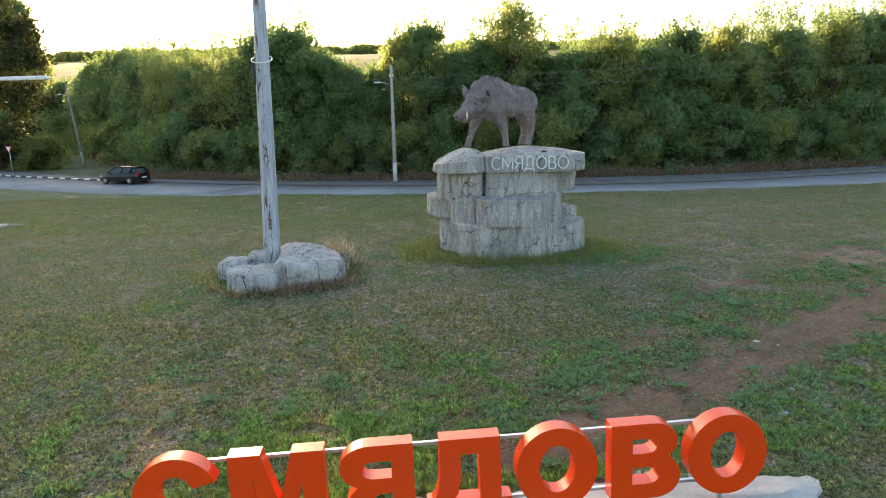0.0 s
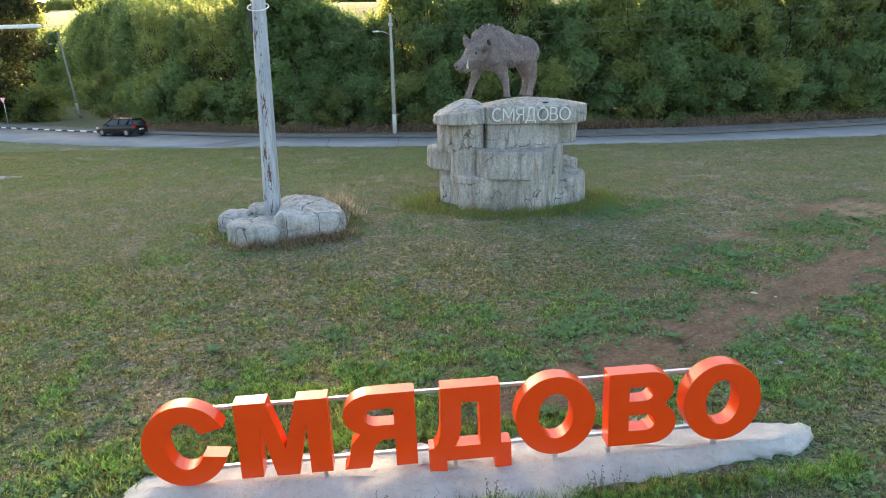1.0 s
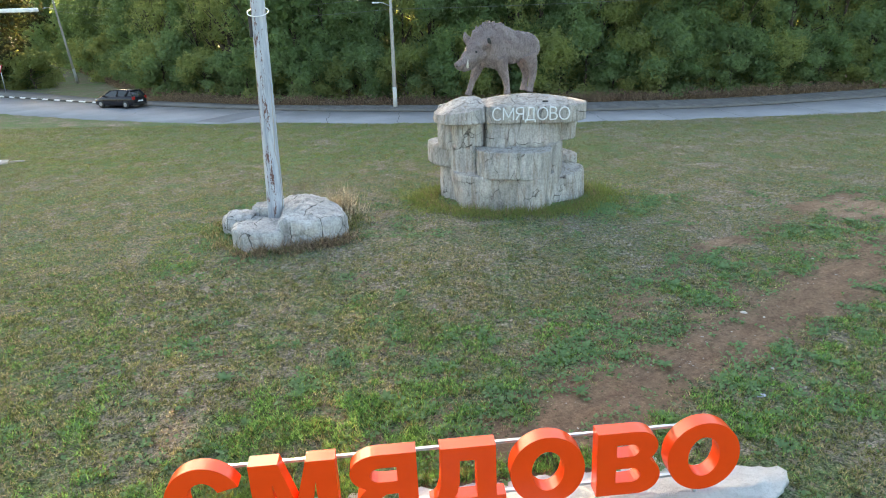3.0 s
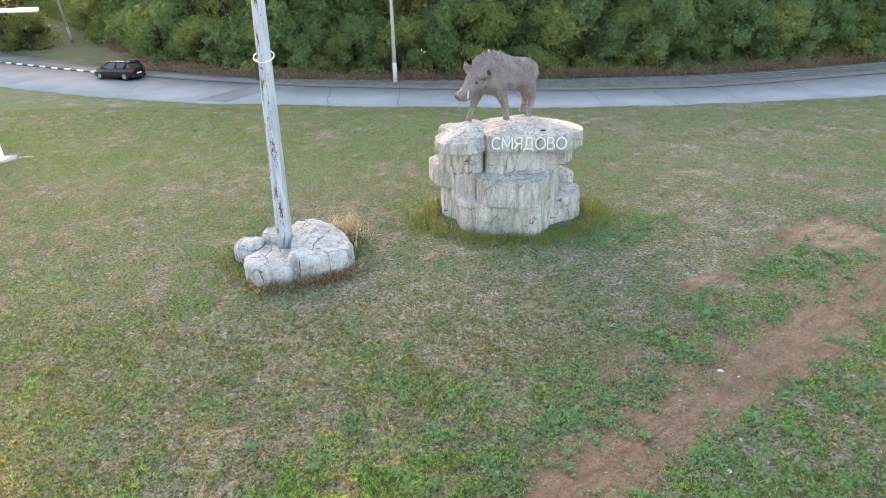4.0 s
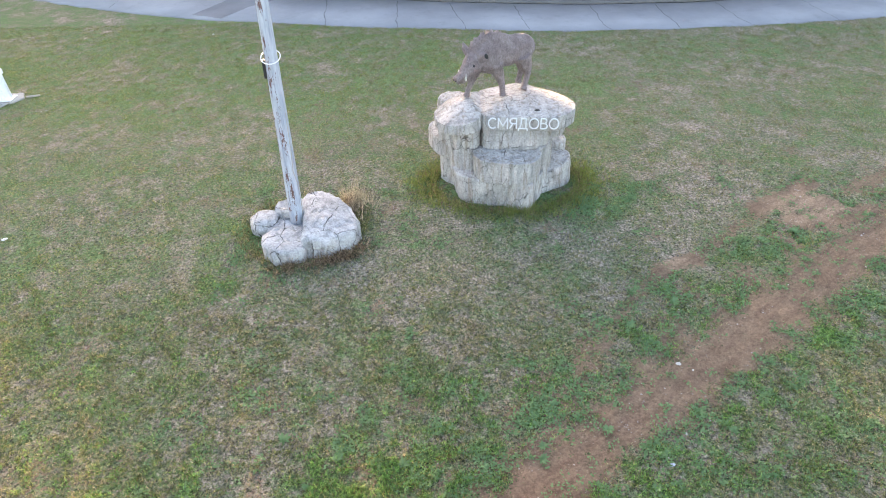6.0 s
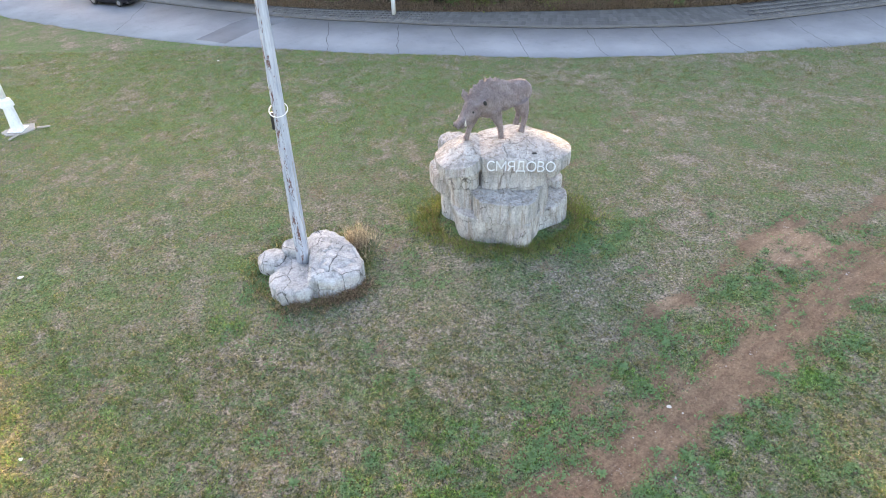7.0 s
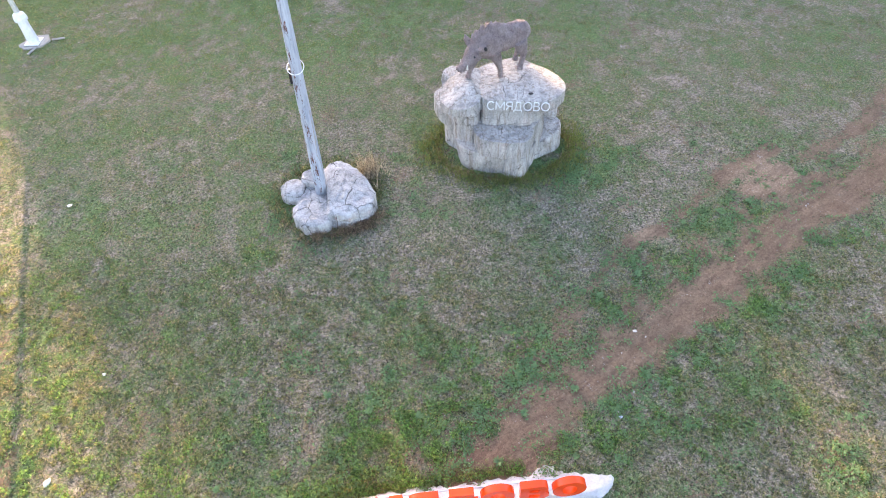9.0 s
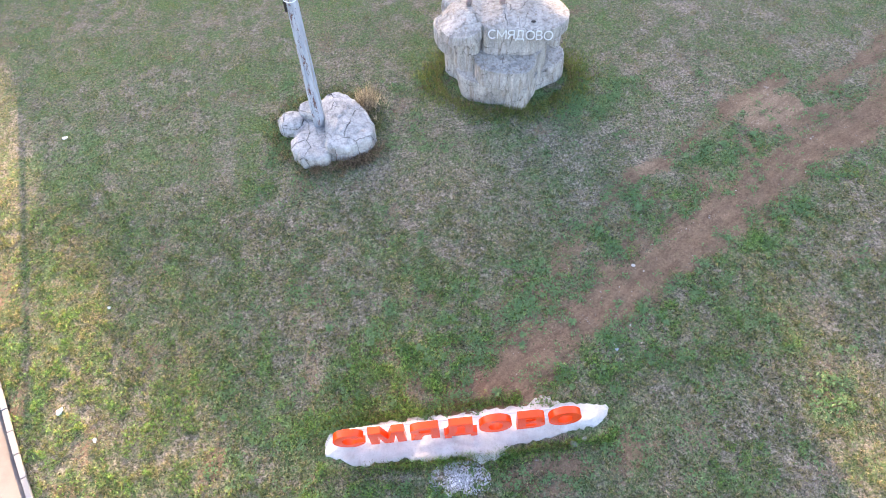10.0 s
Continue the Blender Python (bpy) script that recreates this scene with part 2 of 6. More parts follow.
def stone_material(name, low, high, crack=0.55, crack_scale=0.75, stain=0.5, wide=1.0):
    """Moulded concrete made to look like rock: hairline cracks, run-off stains, grain."""
    k = Mat(name, 0.9, 0, 0.25)
    big, fine = k.noise(0.9, 6), k.noise(16, 6, 0.7)
    col = k.mix(k.ramp(big, (0.35, 0.0), (0.65, 1.0)), low, high)
    streak = k.noise(2.2, 5, 0.6, k.scaled((3.0, 3.0, 0.35)))
    col = k.mix(k.ramp(streak, (0.50, 0.0), (0.68, stain)), col, (0.22, 0.15, 0.10))
    grey = k.noise(1.6, 5, 0.65, k.scaled((2.2, 2.2, 0.5)))
    col = k.mix(k.ramp(grey, (0.48, 0.0), (0.68, 0.7)), col, (0.20, 0.20, 0.205))
    warp = k.t.nodes.new("ShaderNodeMix")
    warp.data_type = "VECTOR"
    nv = k.t.nodes.new("ShaderNodeTexNoise")
    nv.inputs["Scale"].default_value = 1.6
    nv.inputs["Detail"].default_value = 2.5
    k.link(k.co, nv.inputs["Vector"])
    warp.inputs[0].default_value = 0.28
    k.link(k.co, warp.inputs[4])
    k.link(nv.outputs["Color"], warp.inputs[5])
    cells = k.voronoi(crack_scale * 1.5, src=k.scaled((1.5, 1.5, 0.75), warp.outputs[1]), rand=0.8)
    keep = k.ramp(k.noise(1.5, 4), (0.40, 0.0), (0.50, 1.0))
    line = k.ramp(cells, (0.0, 1.0), (0.004 * wide, 0.7), (0.009 * wide, 0.0))
    cut = k.math("MULTIPLY", line, keep)
    col = k.mix(k.math("MULTIPLY", cut, crack), col, (0.06, 0.05, 0.04))
    col = k.mix(0.6, col, k.ramp(fine, (0.3, 0.35), (0.55, 1.0), (0.7, 1.25)), "MULTIPLY")
    k.color(col)
    k.bump(k.math("SUBTRACT", k.math("ADD", k.math("MULTIPLY", fine, 0.6), k.noise(4, 7, 0.7, k.scaled((1.5, 1.5, 0.7)))), k.math("MULTIPLY", cut, 1.5)), 0.9, 0.08)
    return k.m


def pole_paint():
    """Pale blue-grey paint that flakes to rust along one side."""
    k = Mat("flaking_paint", 0.55, 0, 0.4)
    streak = k.noise(3.0, 6, 0.7, k.scaled((2.0, 2.0, 0.32)))
    fine = k.noise(26, 6, 0.75, k.scaled((1, 1, 0.4)))
    sep = k.t.nodes.new("ShaderNodeSeparateXYZ")
    k.link(k.co, sep.inputs[0])
    side = k.ramp(k.math("ADD", k.math("MULTIPLY", sep.outputs["X"], -1.1), k.math("MULTIPLY", sep.outputs["Y"], -1.3)), (-0.05, 0.0), (0.25, 0.15))
    amount = k.math("ADD", k.math("ADD", k.math("MULTIPLY", streak, 0.8), k.math("MULTIPLY", fine, 0.35)), side)
    rust = k.ramp(amount, (0.755, 0.0), (0.785, 1.0))
    paint = k.mix(k.ramp(k.noise(3.2, 6, 0.7, k.scaled((3.0, 3.0, 0.25))), (0.36, 0.0), (0.64, 1.0)), (0.27, 0.305, 0.375), (0.48, 0.52, 0.58))
    k.color(k.mix(rust, paint, k.mix(fine, (0.085, 0.040, 0.036), (0.17, 0.088, 0.076))))
    k.bump(rust, 0.3, 0.006)
    return k.m


def road_material(name, low, high):
    k = Mat(name, 0.85, 0, 0.3)
    big, fine = k.noise(0.25, 5), k.noise(45, 5, 0.7)
    col = k.mix(k.ramp(big, (0.35, 0.0), (0.65, 1.0)), low, high)
    col = k.mix(k.ramp(k.noise(1.2, 6, 0.7), (0.55, 0.0), (0.75, 0.35)), col, tuple(c * 0.55 for c in low))
    k.color(k.mix(0.4, col, k.mix(fine, (0.5, 0.5, 0.5), (1.0, 1.0, 1.0)), "MULTIPLY"))
    k.bump(fine, 0.25, 0.006)
    return k.m


def lime_material():
    """Rough white plaster: coarse grain, grey worn places, brown splashes."""
    k = Mat("whitewash", 0.9, 0, 0.25)
    n, fine, grit = k.noise(1.3, 6, 0.7), k.noise(14, 6, 0.75), k.noise(48, 4, 0.75)
    col = k.mix(k.ramp(n, (0.38, 0.0), (0.66, 1.0)), (0.66, 0.655, 0.645), (0.50, 0.495, 0.49))
    col = k.mix(k.ramp(fine, (0.52, 0.0), (0.66, 0.55)), col, (0.40, 0.395, 0.39))
    col = k.mix(k.ramp(grit, (0.58, 0.0), (0.68, 0.55)), col, (0.26, 0.25, 0.24))
    col = k.mix(k.ramp(k.noise(2.2, 7, 0.75), (0.58, 0.0), (0.70, 0.6)), col, (0.38, 0.31, 0.25))
    k.color(col)
    k.bump(k.math("ADD", k.math("MULTIPLY", grit, 0.5), fine), 1.0, 0.035)
    return k.m


def boar_material():
    k = Mat("boar_concrete", 0.8, 0, 0.3)
    n, fine = k.noise(2.4, 6, 0.7), k.noise(20, 5, 0.75, k.scaled((1.6, 1.6, 0.5)))
    col = k.mix(k.ramp(n, (0.35, 0.0), (0.65, 1.0)), (0.268, 0.214, 0.214), (0.445, 0.370, 0.368))
    k.color(k.mix(0.5, col, k.ramp(fine, (0.35, 0.3), (0.5, 0.9), (0.65, 1.3)), "MULTIPLY"))
    k.bump(k.math("ADD", fine, k.noise(9, 6, 0.7)), 1.0, 0.12)
    return k.m


def bark_material():
    k = Mat("bark", 0.95, 0, 0.2)
    n = k.noise(3, 6, 0.7, k.scaled((4, 4, 0.6)))
    k.color(k.mix(n, (0.055, 0.042, 0.032), (0.15, 0.12, 0.095)))
    k.bump(n, 0.6, 0.03)
    return k.m


def glass_material():
    k = Mat("tinted_glass", 0.06, 0, 0.6)
    k.color((0.02, 0.024, 0.028))
    return k.m


M_GROUND = ground_material()
M_BLADE = blade_material("grass_blade", (0.130, 0.166, 0.072), (0.276, 0.300, 0.148), (0.380, 0.330, 0.252), 0.34)
M_LUSH = blade_material("lush_blade", (0.112, 0.268, 0.084), (0.270, 0.465, 0.168), (0.260, 0.250, 0.115), 0.12)
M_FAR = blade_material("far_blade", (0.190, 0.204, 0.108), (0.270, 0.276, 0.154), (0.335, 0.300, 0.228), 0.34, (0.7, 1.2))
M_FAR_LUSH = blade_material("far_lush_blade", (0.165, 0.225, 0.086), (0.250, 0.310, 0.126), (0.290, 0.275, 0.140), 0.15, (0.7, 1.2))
M_STRAW = blade_material("straw_blade", (0.40, 0.35, 0.31), (0.58, 0.53, 0.48), (0.42, 0.35, 0.31), 0.3)
M_LEAF = leaf_material("green_leaf", (0.064, 0.118, 0.062), (0.150, 0.222, 0.118), (0.42, 0.54, 0.17), 0.50)
M_LEAF_B = leaf_material("acacia_leaf", (0.086, 0.144, 0.080), (0.188, 0.262, 0.146), (0.48, 0.60, 0.21), 0.52)
M_LEAF_C = leaf_material("olive_leaf", (0.100, 0.134, 0.064), (0.205, 0.240, 0.122), (0.60, 0.64, 0.20), 0.58)
M_DARK_LEAF = leaf_material("dark_leaf", (0.030, 0.042, 0.020), (0.065, 0.074, 0.032), (0.10, 0.10, 0.03), 0.25)
M_BROWN = blade_material("dead_weed", (0.22, 0.17, 0.135), (0.42, 0.33, 0.27), (0.32, 0.235, 0.19), 0.5)
M_WEED = leaf_material("weed_leaf", (0.110, 0.200, 0.090), (0.215, 0.330, 0.165), (0.24, 0.38, 0.15), 0.3)
M_STONE = stone_material("moulded_stone", (0.40, 0.385, 0.365), (0.60, 0.585, 0.565), 0.75, 0.9, 0.62)
M_BOULDER = stone_material("boulder_stone", (0.42, 0.42, 0.415), (0.60, 0.60, 0.595), 0.95, 0.7, 0.25, 1.9)
M_POLE = pole_paint()
M_ROAD = road_material("concrete_road", (0.27, 0.272, 0.285), (0.35, 0.352, 0.365))
M_ROAD_B = road_material("pale_road", (0.20, 0.185, 0.18), (0.27, 0.25, 0.243))
M_PATCH = road_material("asphalt_patch", (0.17, 0.172, 0.185), (0.24, 0.242, 0.255))
M_WALKWAY = road_material("walkway_stone", (0.15, 0.145, 0.14), (0.22, 0.21, 0.20))
M_KERB = road_material("kerb_concrete", (0.32, 0.30, 0.285), (0.44, 0.42, 0.40))
M_WHITE = plain("white_paint", (0.78, 0.79, 0.80), 0.45)
M_FADED = plain("faded_whitewash", (0.52, 0.515, 0.50), 0.85)
M_BLACK = plain("black_paint", (0.02, 0.02, 0.022), 0.5)
M_LIME = lime_material()
M_BOAR = boar_material()
M_TUSK = plain("tusk_white", (0.75, 0.72, 0.66), 0.5)
M_BARK = bark_material()
M_GLASS = glass_material()
M_ORANGE = plain("orange_lacquer", (0.80, 0.060, 0.006), 0.26, 0, 0.05, 2.0)
M_STEEL = plain("galvanised_steel", (0.55, 0.57, 0.60), 0.38, 0.85)
M_UTIL = plain("weathered_concrete", (0.36, 0.34, 0.31), 0.9)
M_WIRE = plain("wire", (0.20, 0.20, 0.20), 0.5)
M_CAR = plain("dark_car_paint", (0.022, 0.020, 0.024), 0.18, 0.3, 0.1, 1.0)
M_TYRE = plain("tyre_rubber", (0.018, 0.018, 0.018), 0.85)
M_RIM = plain("alloy_rim", (0.35, 0.35, 0.36), 0.35, 0.8)
M_RED = plain("red_lens", (0.35, 0.015, 0.012), 0.2)
M_LAMPGLASS = plain("lamp_glass", (0.65, 0.66, 0.68), 0.12)
M_SIGNRED = plain("sign_red", (0.55, 0.02, 0.02), 0.4)
M_PAPER = plain("litter_white", (0.75, 0.75, 0.74), 0.7)
M_BLUE = plain("litter_blue", (0.45, 0.50, 0.62), 0.5)
M_CRACK = plain("crack_tar", (0.05, 0.048, 0.046), 0.9)

# ---- plan: edges of the ring road, the walkway and the trees ----
NEAR = [(-90, 92), (-60, 70), (-37, 56.6), (-25.2, 51), (-15.7, 47.7), (-7.5, 45.6), (-0.3, 44.4), (7.6, 43.2), (13, 43.0), (18.6, 43.1), (28.8, 44.1), (40, 46.6), (60, 54), (90, 70)]
FAR = [(-90, 100), (-56, 76.5), (-38, 65.5), (-27, 59.8), (-13, 53.9), (-3.9, 51.5), (-0.3, 50.6), (8.6, 49.1), (14, 48.8), (20.7, 49), (33, 51.8), (42, 54.5), (60, 62), (90, 79)]
HEDGE = [(-90, 108), (-56, 82), (-35, 66.4), (-24, 60.8), (-13.3, 56.2), (-4, 54.2), (2, 53.3), (9.1, 52.8), (15, 52.7), (22, 53.0), (35.5, 56.1), (45, 60), (60, 68), (90, 86)]


# where the wood begins
TREELINE = [(-120, 170), (-60, 110), (-47, 92), (-38, 78), (-31, 69), (-24, 62.5), (-13.3, 56.8), (-4, 54.8), (2, 53.9), (9.1, 53.4), (15, 53.3), (22, 53.6), (35.5, 56.7), (45, 60.6), (60, 68.6), (90, 87)]


def at_x(line, x):
    return np.interp(x, [p[0] for p in line], [p[1] for p in line])


def spline(pts, step=1.0):
    """Points along a smooth curve through pts."""
    p = np.array(pts, float)
    p = np.vstack([2 * p[0] - p[1], p, 2 * p[-1] - p[-2]])
    out = []
    for i in range(1, len(p) - 2):
        n = max(2, int(np.linalg.norm(p[i + 1] - p[i]) / step))
        for t in np.arange(n) / n:
            out.append(0.5 * (2 * p[i] + (p[i + 1] - p[i - 1]) * t + (2 * p[i - 1] - 5 * p[i] + 4 * p[i + 1] - p[i + 2]) * t ** 2
                              + (3 * p[i] - p[i - 1] - 3 * p[i + 1] + p[i + 2]) * t ** 3))
    out.append(p[-2])
    return np.array(out)


NEAR_S, FAR_S, HEDGE_S = spline(NEAR), spline(FAR), spline(HEDGE)
LEFT_KERB = spline([(40, -40), (14, -20), (-3, -6), (-9.6, 0.5), (-13.2, 5.6), (-14.7, 7.85), (-15.75, 9.5), (-19, 14.4), (-24, 21), (-33, 31.5), (-46, 46), (-58, 60)])


def left_edge(y):
    return np.interp(y, LEFT_KERB[:, 1], LEFT_KERB[:, 0])


TRACK = np.array([(0.5, 8.3), (1.6, 9.2), (2.9, 10.3), (4.3, 11.4), (5.9, 12.5), (7.3, 13.5), (8.8, 14.6), (10.3, 15.7), (12.0, 17.0), (13.7, 18.4), (15.4, 19.4), (17.2, 20.5), (19.0, 21.6), (24, 24.6), (34, 30)])


def track_gap(x, y, signed=False):
    """The distance from the worn path's middle line; signed, its upper side counts as plus."""
    best = np.full(np.shape(x), 1e9)
    if signed:
        return (y - np.interp(x, TRACK[:, 0], TRACK[:, 1])) * 0.82
    for a, b in zip(TRACK, TRACK[1:]):
        d = b - a
        t = np.clip(((x - a[0]) * d[0] + (y - a[1]) * d[1]) / (d @ d), 0, 1)
        best = np.minimum(best, np.hypot(x - a[0] - t * d[0], y - a[1] - t * d[1]))
    return best


def ground_z(x, y):
    x, y = np.asarray(x, float), np.asarray(y, float)
    z = 0.05 * (fbm(x * 0.35, y * 0.35, 3) - 0.5) * 2
    z = z - 0.16 * smooth(8, 20, -x) - 0.10 * smooth(24, 40, y) + 0.02 * smooth(5, 12, x)
    z = z + 0.16 * np.exp(-((x - 3.5) / 8.0) ** 2 - ((y - 19.0) / 8.0) ** 2)
    near = at_x(NEAR_S, x)
    over = y - near
    z = z - 0.14 * smooth(-6, -0.2, over)
    z = np.where(over > 0, -0.55 + 0.0 * z, z)
    z = np.where((over > -0.25) & (over <= 0), z * (-over / 0.25) + -0.55 * (1 + over / 0.25), z)
    hedge = np.maximum(at_x(HEDGE_S, x), at_x(TREELINE, x) - 1.0)
    z = z + smooth(-0.6, 0.4, y - hedge) * 0.28 + smooth(0, 14, y - hedge) * 0.5
    out = left_edge(y) - x
    z = np.where((out > 0) & (over <= 0), -0.30, z)
    far = np.hypot(x, y)
    hill = smooth(110, 720, y) * 62 + smooth(110, 600, y) * 5 * (fbm(x * 0.006, y * 0.006, 9) - 0.5)
    return z + hill - 40 * smooth(800, 2500, far) * (y > 0)


def dirt_at(x, y):
    gap = track_gap(x + 0.7 * (fbm(x * 1.5, y * 1.5, 23) - 0.5), y + 0.9 * (fbm(x * 1.5, y * 1.5, 24) - 0.5))
    wide = 0.44 + 0.55 * (fbm(x * 0.7, y * 0.7, 21) - 0.2)
    d = smooth(3.3, 0.0, gap / wide)
    # half-worn ground on the monument's side of the path
    side = track_gap(x, y, True)
    worn = smooth(-0.2, 0.6, side) * smooth(4.6, 1.5, side) * smooth(2.0, 5.0, x) * smooth(26, 20, x)
    d = np.maximum(d, 0.62 * worn * smooth(0.40, 0.62, fbm(x * 0.9, y * 0.9, 25)))
    # worn streaks beside the path, from end to end with their half width
    warp = 0.5 * (fbm(x * 1.1, y * 1.1, 27) - 0.5)
    for ax, ay, bx, by, w, a in ((11.7, 21.4, 14.6, 23.2, 0.42, 1.0), (12.9, 20.7, 16.0, 21.2, 0.55, 1.0), (13.0, 21.6, 14.6, 21.9, 0.60, 0.9), (7.2, 17.8, 8.6, 18.5, 0.35, 0.95), (5.2, 15.4, 7.2, 17.9, 0.35, 0.62), (8.6, 18.6, 11.6, 21.0, 0.30, 0.6),
                                 (15.6, 22.6, 18.5, 24.2, 0.35, 0.7), (19.0, 24.5, 22.0, 27.5, 0.5, 0.8), (2.8, 12.0, 4.6, 14.8, 0.5, 0.58), (1.6, 11.6, 3.0, 13.4, 0.4, 0.5), (0.2, 8.4, 1.4, 8.5, 0.5, 1.0)):
        t = np.clip(((x - ax) * (bx - ax) + (y - ay) * (by - ay)) / ((bx - ax) ** 2 + (by - ay) ** 2), 0, 1)
        q = np.hypot(x - ax - t * (bx - ax), y - ay - t * (by - ay)) + warp
        d = np.maximum(d, a * smooth(1.7 * w, 0.3 * w, q))
    for cx, cy, rx, ry, a in ((-7.6, 6.5, 0.5, 0.6, 0.6), (-14.9, 8.2, 0.5, 1.6, 0.55), (5.6, 7.0, 1.2, 0.7, 0.6), (3.3, 6.3, 1.3, 0.45, 0.8), (1.9, 5.9, 0.7, 0.4, 0.6), (-17.2, 12.6, 0.5, 2.0, 0.55), (-11.8, 7.2, 0.7, 0.7, 0.4), (3.3, 5.8, 0.8, 0.6, 0.5), (12.2, 8.6, 0.8, 1.0, 0.5)):
        q = np.hypot((x - cx) / rx, (y - cy) / ry)
        d = np.maximum(d, a * smooth(1.5, 0.3, q + (fbm(x * 1.3, y * 1.3, 5) - 0.5)))
    d = np.maximum(d, 0.34 * smooth(0.55, 0.80, fbm(x * 0.8, y * 0.8, 31)))
    return np.clip(d, 0, 1)


def lush_at(x, y):
    v = 0.0
    for cx, cy, rx, ry, a in ((-1.5, 9.6, 2.8, 1.6, 1.0), (-2.2, 8.4, 2.0, 0.6, 1.0), (0.6, 11.2, 1.1, 0.9, 1.0), (3.4, 12.8, 1.6, 0.8, 0.8), (5.9, 13.8, 1.0, 0.4, 0.7), (4.2, 9.4, 1.5, 0.7, 1.0), (11.0, 18.7, 1.1, 0.6, 1.0), (15.6, 20.9, 0.7, 0.3, 0.9), (7.8, 17.0, 1.6, 0.8, 0.6), (12.0, 15.0, 2.0, 0.8, 0.4), (-7.6, 18.4, 1.2, 2.0, 0.7), (6.0, 23.2, 1.1, 1.6, 1.0), (-0.9, 24.4, 0.9, 1.5, 1.0), (0.4, 10.6, 1.2, 1.4, 0.9), (3.4, 9.2, 1.1, 0.6, 0.9), (6.6, 9.8, 2.0, 0.9, 0.4), (2.5, 24, 4.0, 3.4, 0.75), (5.4, 14.8, 1.6, 0.8, 0.6),
                              (-6.6, 20.6, 1.9, 1.8, 0.7), (11.6, 19.6, 1.9, 0.7, 0.75), (-1.6, 5.6, 4.2, 0.6, 0.7), (9.5, 13.0, 2.6, 0.8, 0.32), (16, 18, 3, 1.0, 0.5), (3.4, 13.2, 1.4, 1.2, 0.6), (-14.5, 11, 2.6, 7.0, 0.42), (-9.5, 8, 2.2, 3.0, 0.4), (8.5, 10.5, 3.5, 1.6, 0.38), (1.8, 12.5, 3.0, 1.8, 0.6), (-3.5, 7.9, 3.5, 1.5, 0.6), (5.6, 22.8, 2.4, 2.4, 0.9), (-15.5, 17, 3.0, 6.0, 0.45), (-8.4, 20.2, 1.6, 2.2, 0.7)):
        q = np.hypot((x - cx) / rx, (y - cy) / ry)
        v = np.maximum(v, a * smooth(1.4, 0.4, q + 0.8 * (fbm(x * 0.9, y * 0.9, 41) - 0.5)))
    gap = track_gap(x, y)
    v = np.maximum(v, 0.75 * smooth(0.3, 0.9, gap) * smooth(3.4, 1.4, gap) * smooth(21, 14, x) * smooth(0.42, 0.60, fbm(x * 1.1, y * 1.1, 58)))
    v = np.maximum(v, 0.45 * smooth(0.50, 0.80, fbm(x * 0.6, y * 0.6, 51)))
    v = np.maximum(v, 0.32 * smooth(-2, -9, x))
    v = np.maximum(v, 0.55 * smooth(23, 34, y) * (0.25 + 0.75 * smooth(8, -2, x)))
    return np.clip(v * (0.15 + 1.25 * smooth(0.40, 0.58, fbm(x * 2.6, y * 2.6, 57))), 0, 1)


def spaced(pieces):
    out = []
    for a, b, step in pieces:
        out.append(np.arange(a, b, step))
    return np.concatenate(out)


def build_ground():
    xs = spaced([(-3000, -400, 200), (-400, -100, 30), (-100, -26, 2.0), (-26, 26, 0.2), (26, 100, 2.0), (100, 400, 30), (400, 3001, 200)])
    ys = spaced([(-3000, -400, 200), (-400, -20, 30), (-20, 3, 2.0), (3, 26, 0.2), (26, 42, 0.5), (42, 62, 0.25), (62, 110, 3.0), (110, 800, 20), (800, 3001, 200)])
    gx, gy = np.meshgrid(xs, ys)
    x, y = gx.ravel(), gy.ravel()
    verts = np.c_[x, y, ground_z(x, y)]
    nx, ny = len(xs), len(ys)
    i = (np.arange(ny - 1)[:, None] * nx + np.arange(nx - 1)[None]).ravel()
    me = quads_mesh("ground", verts, np.c_[i, i + 1, i + nx + 1, i + nx])
    near = (y > 0) & (y < 40)
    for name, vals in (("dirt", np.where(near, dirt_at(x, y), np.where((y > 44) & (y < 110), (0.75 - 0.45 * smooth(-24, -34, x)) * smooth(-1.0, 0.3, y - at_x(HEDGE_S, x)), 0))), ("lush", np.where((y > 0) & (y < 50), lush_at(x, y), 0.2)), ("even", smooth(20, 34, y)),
                       ("sand", np.maximum(smooth(1.4, 0.4, np.hypot((x - 13.9) / 2.2, (y - 21.6 - 0.25 * (x - 13.9)) / 1.3)), 0.8 * smooth(1.4, 0.4, np.hypot((x - 7.9) / 0.9, (y - 18.2) / 0.6)))),
                       ("lime", smooth(0.75, 0.1, np.hypot((x - 0.15) / 1.0, (y - 5.95) / 0.75)))):
        a = me.attributes.new(name, "FLOAT", "POINT")
        a.data.foreach_set("value", np.ascontiguousarray(vals, np.float32))
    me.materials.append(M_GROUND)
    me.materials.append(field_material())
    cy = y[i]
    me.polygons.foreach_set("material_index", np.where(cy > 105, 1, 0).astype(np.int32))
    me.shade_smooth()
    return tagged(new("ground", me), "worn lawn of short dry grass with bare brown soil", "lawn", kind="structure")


build_ground()


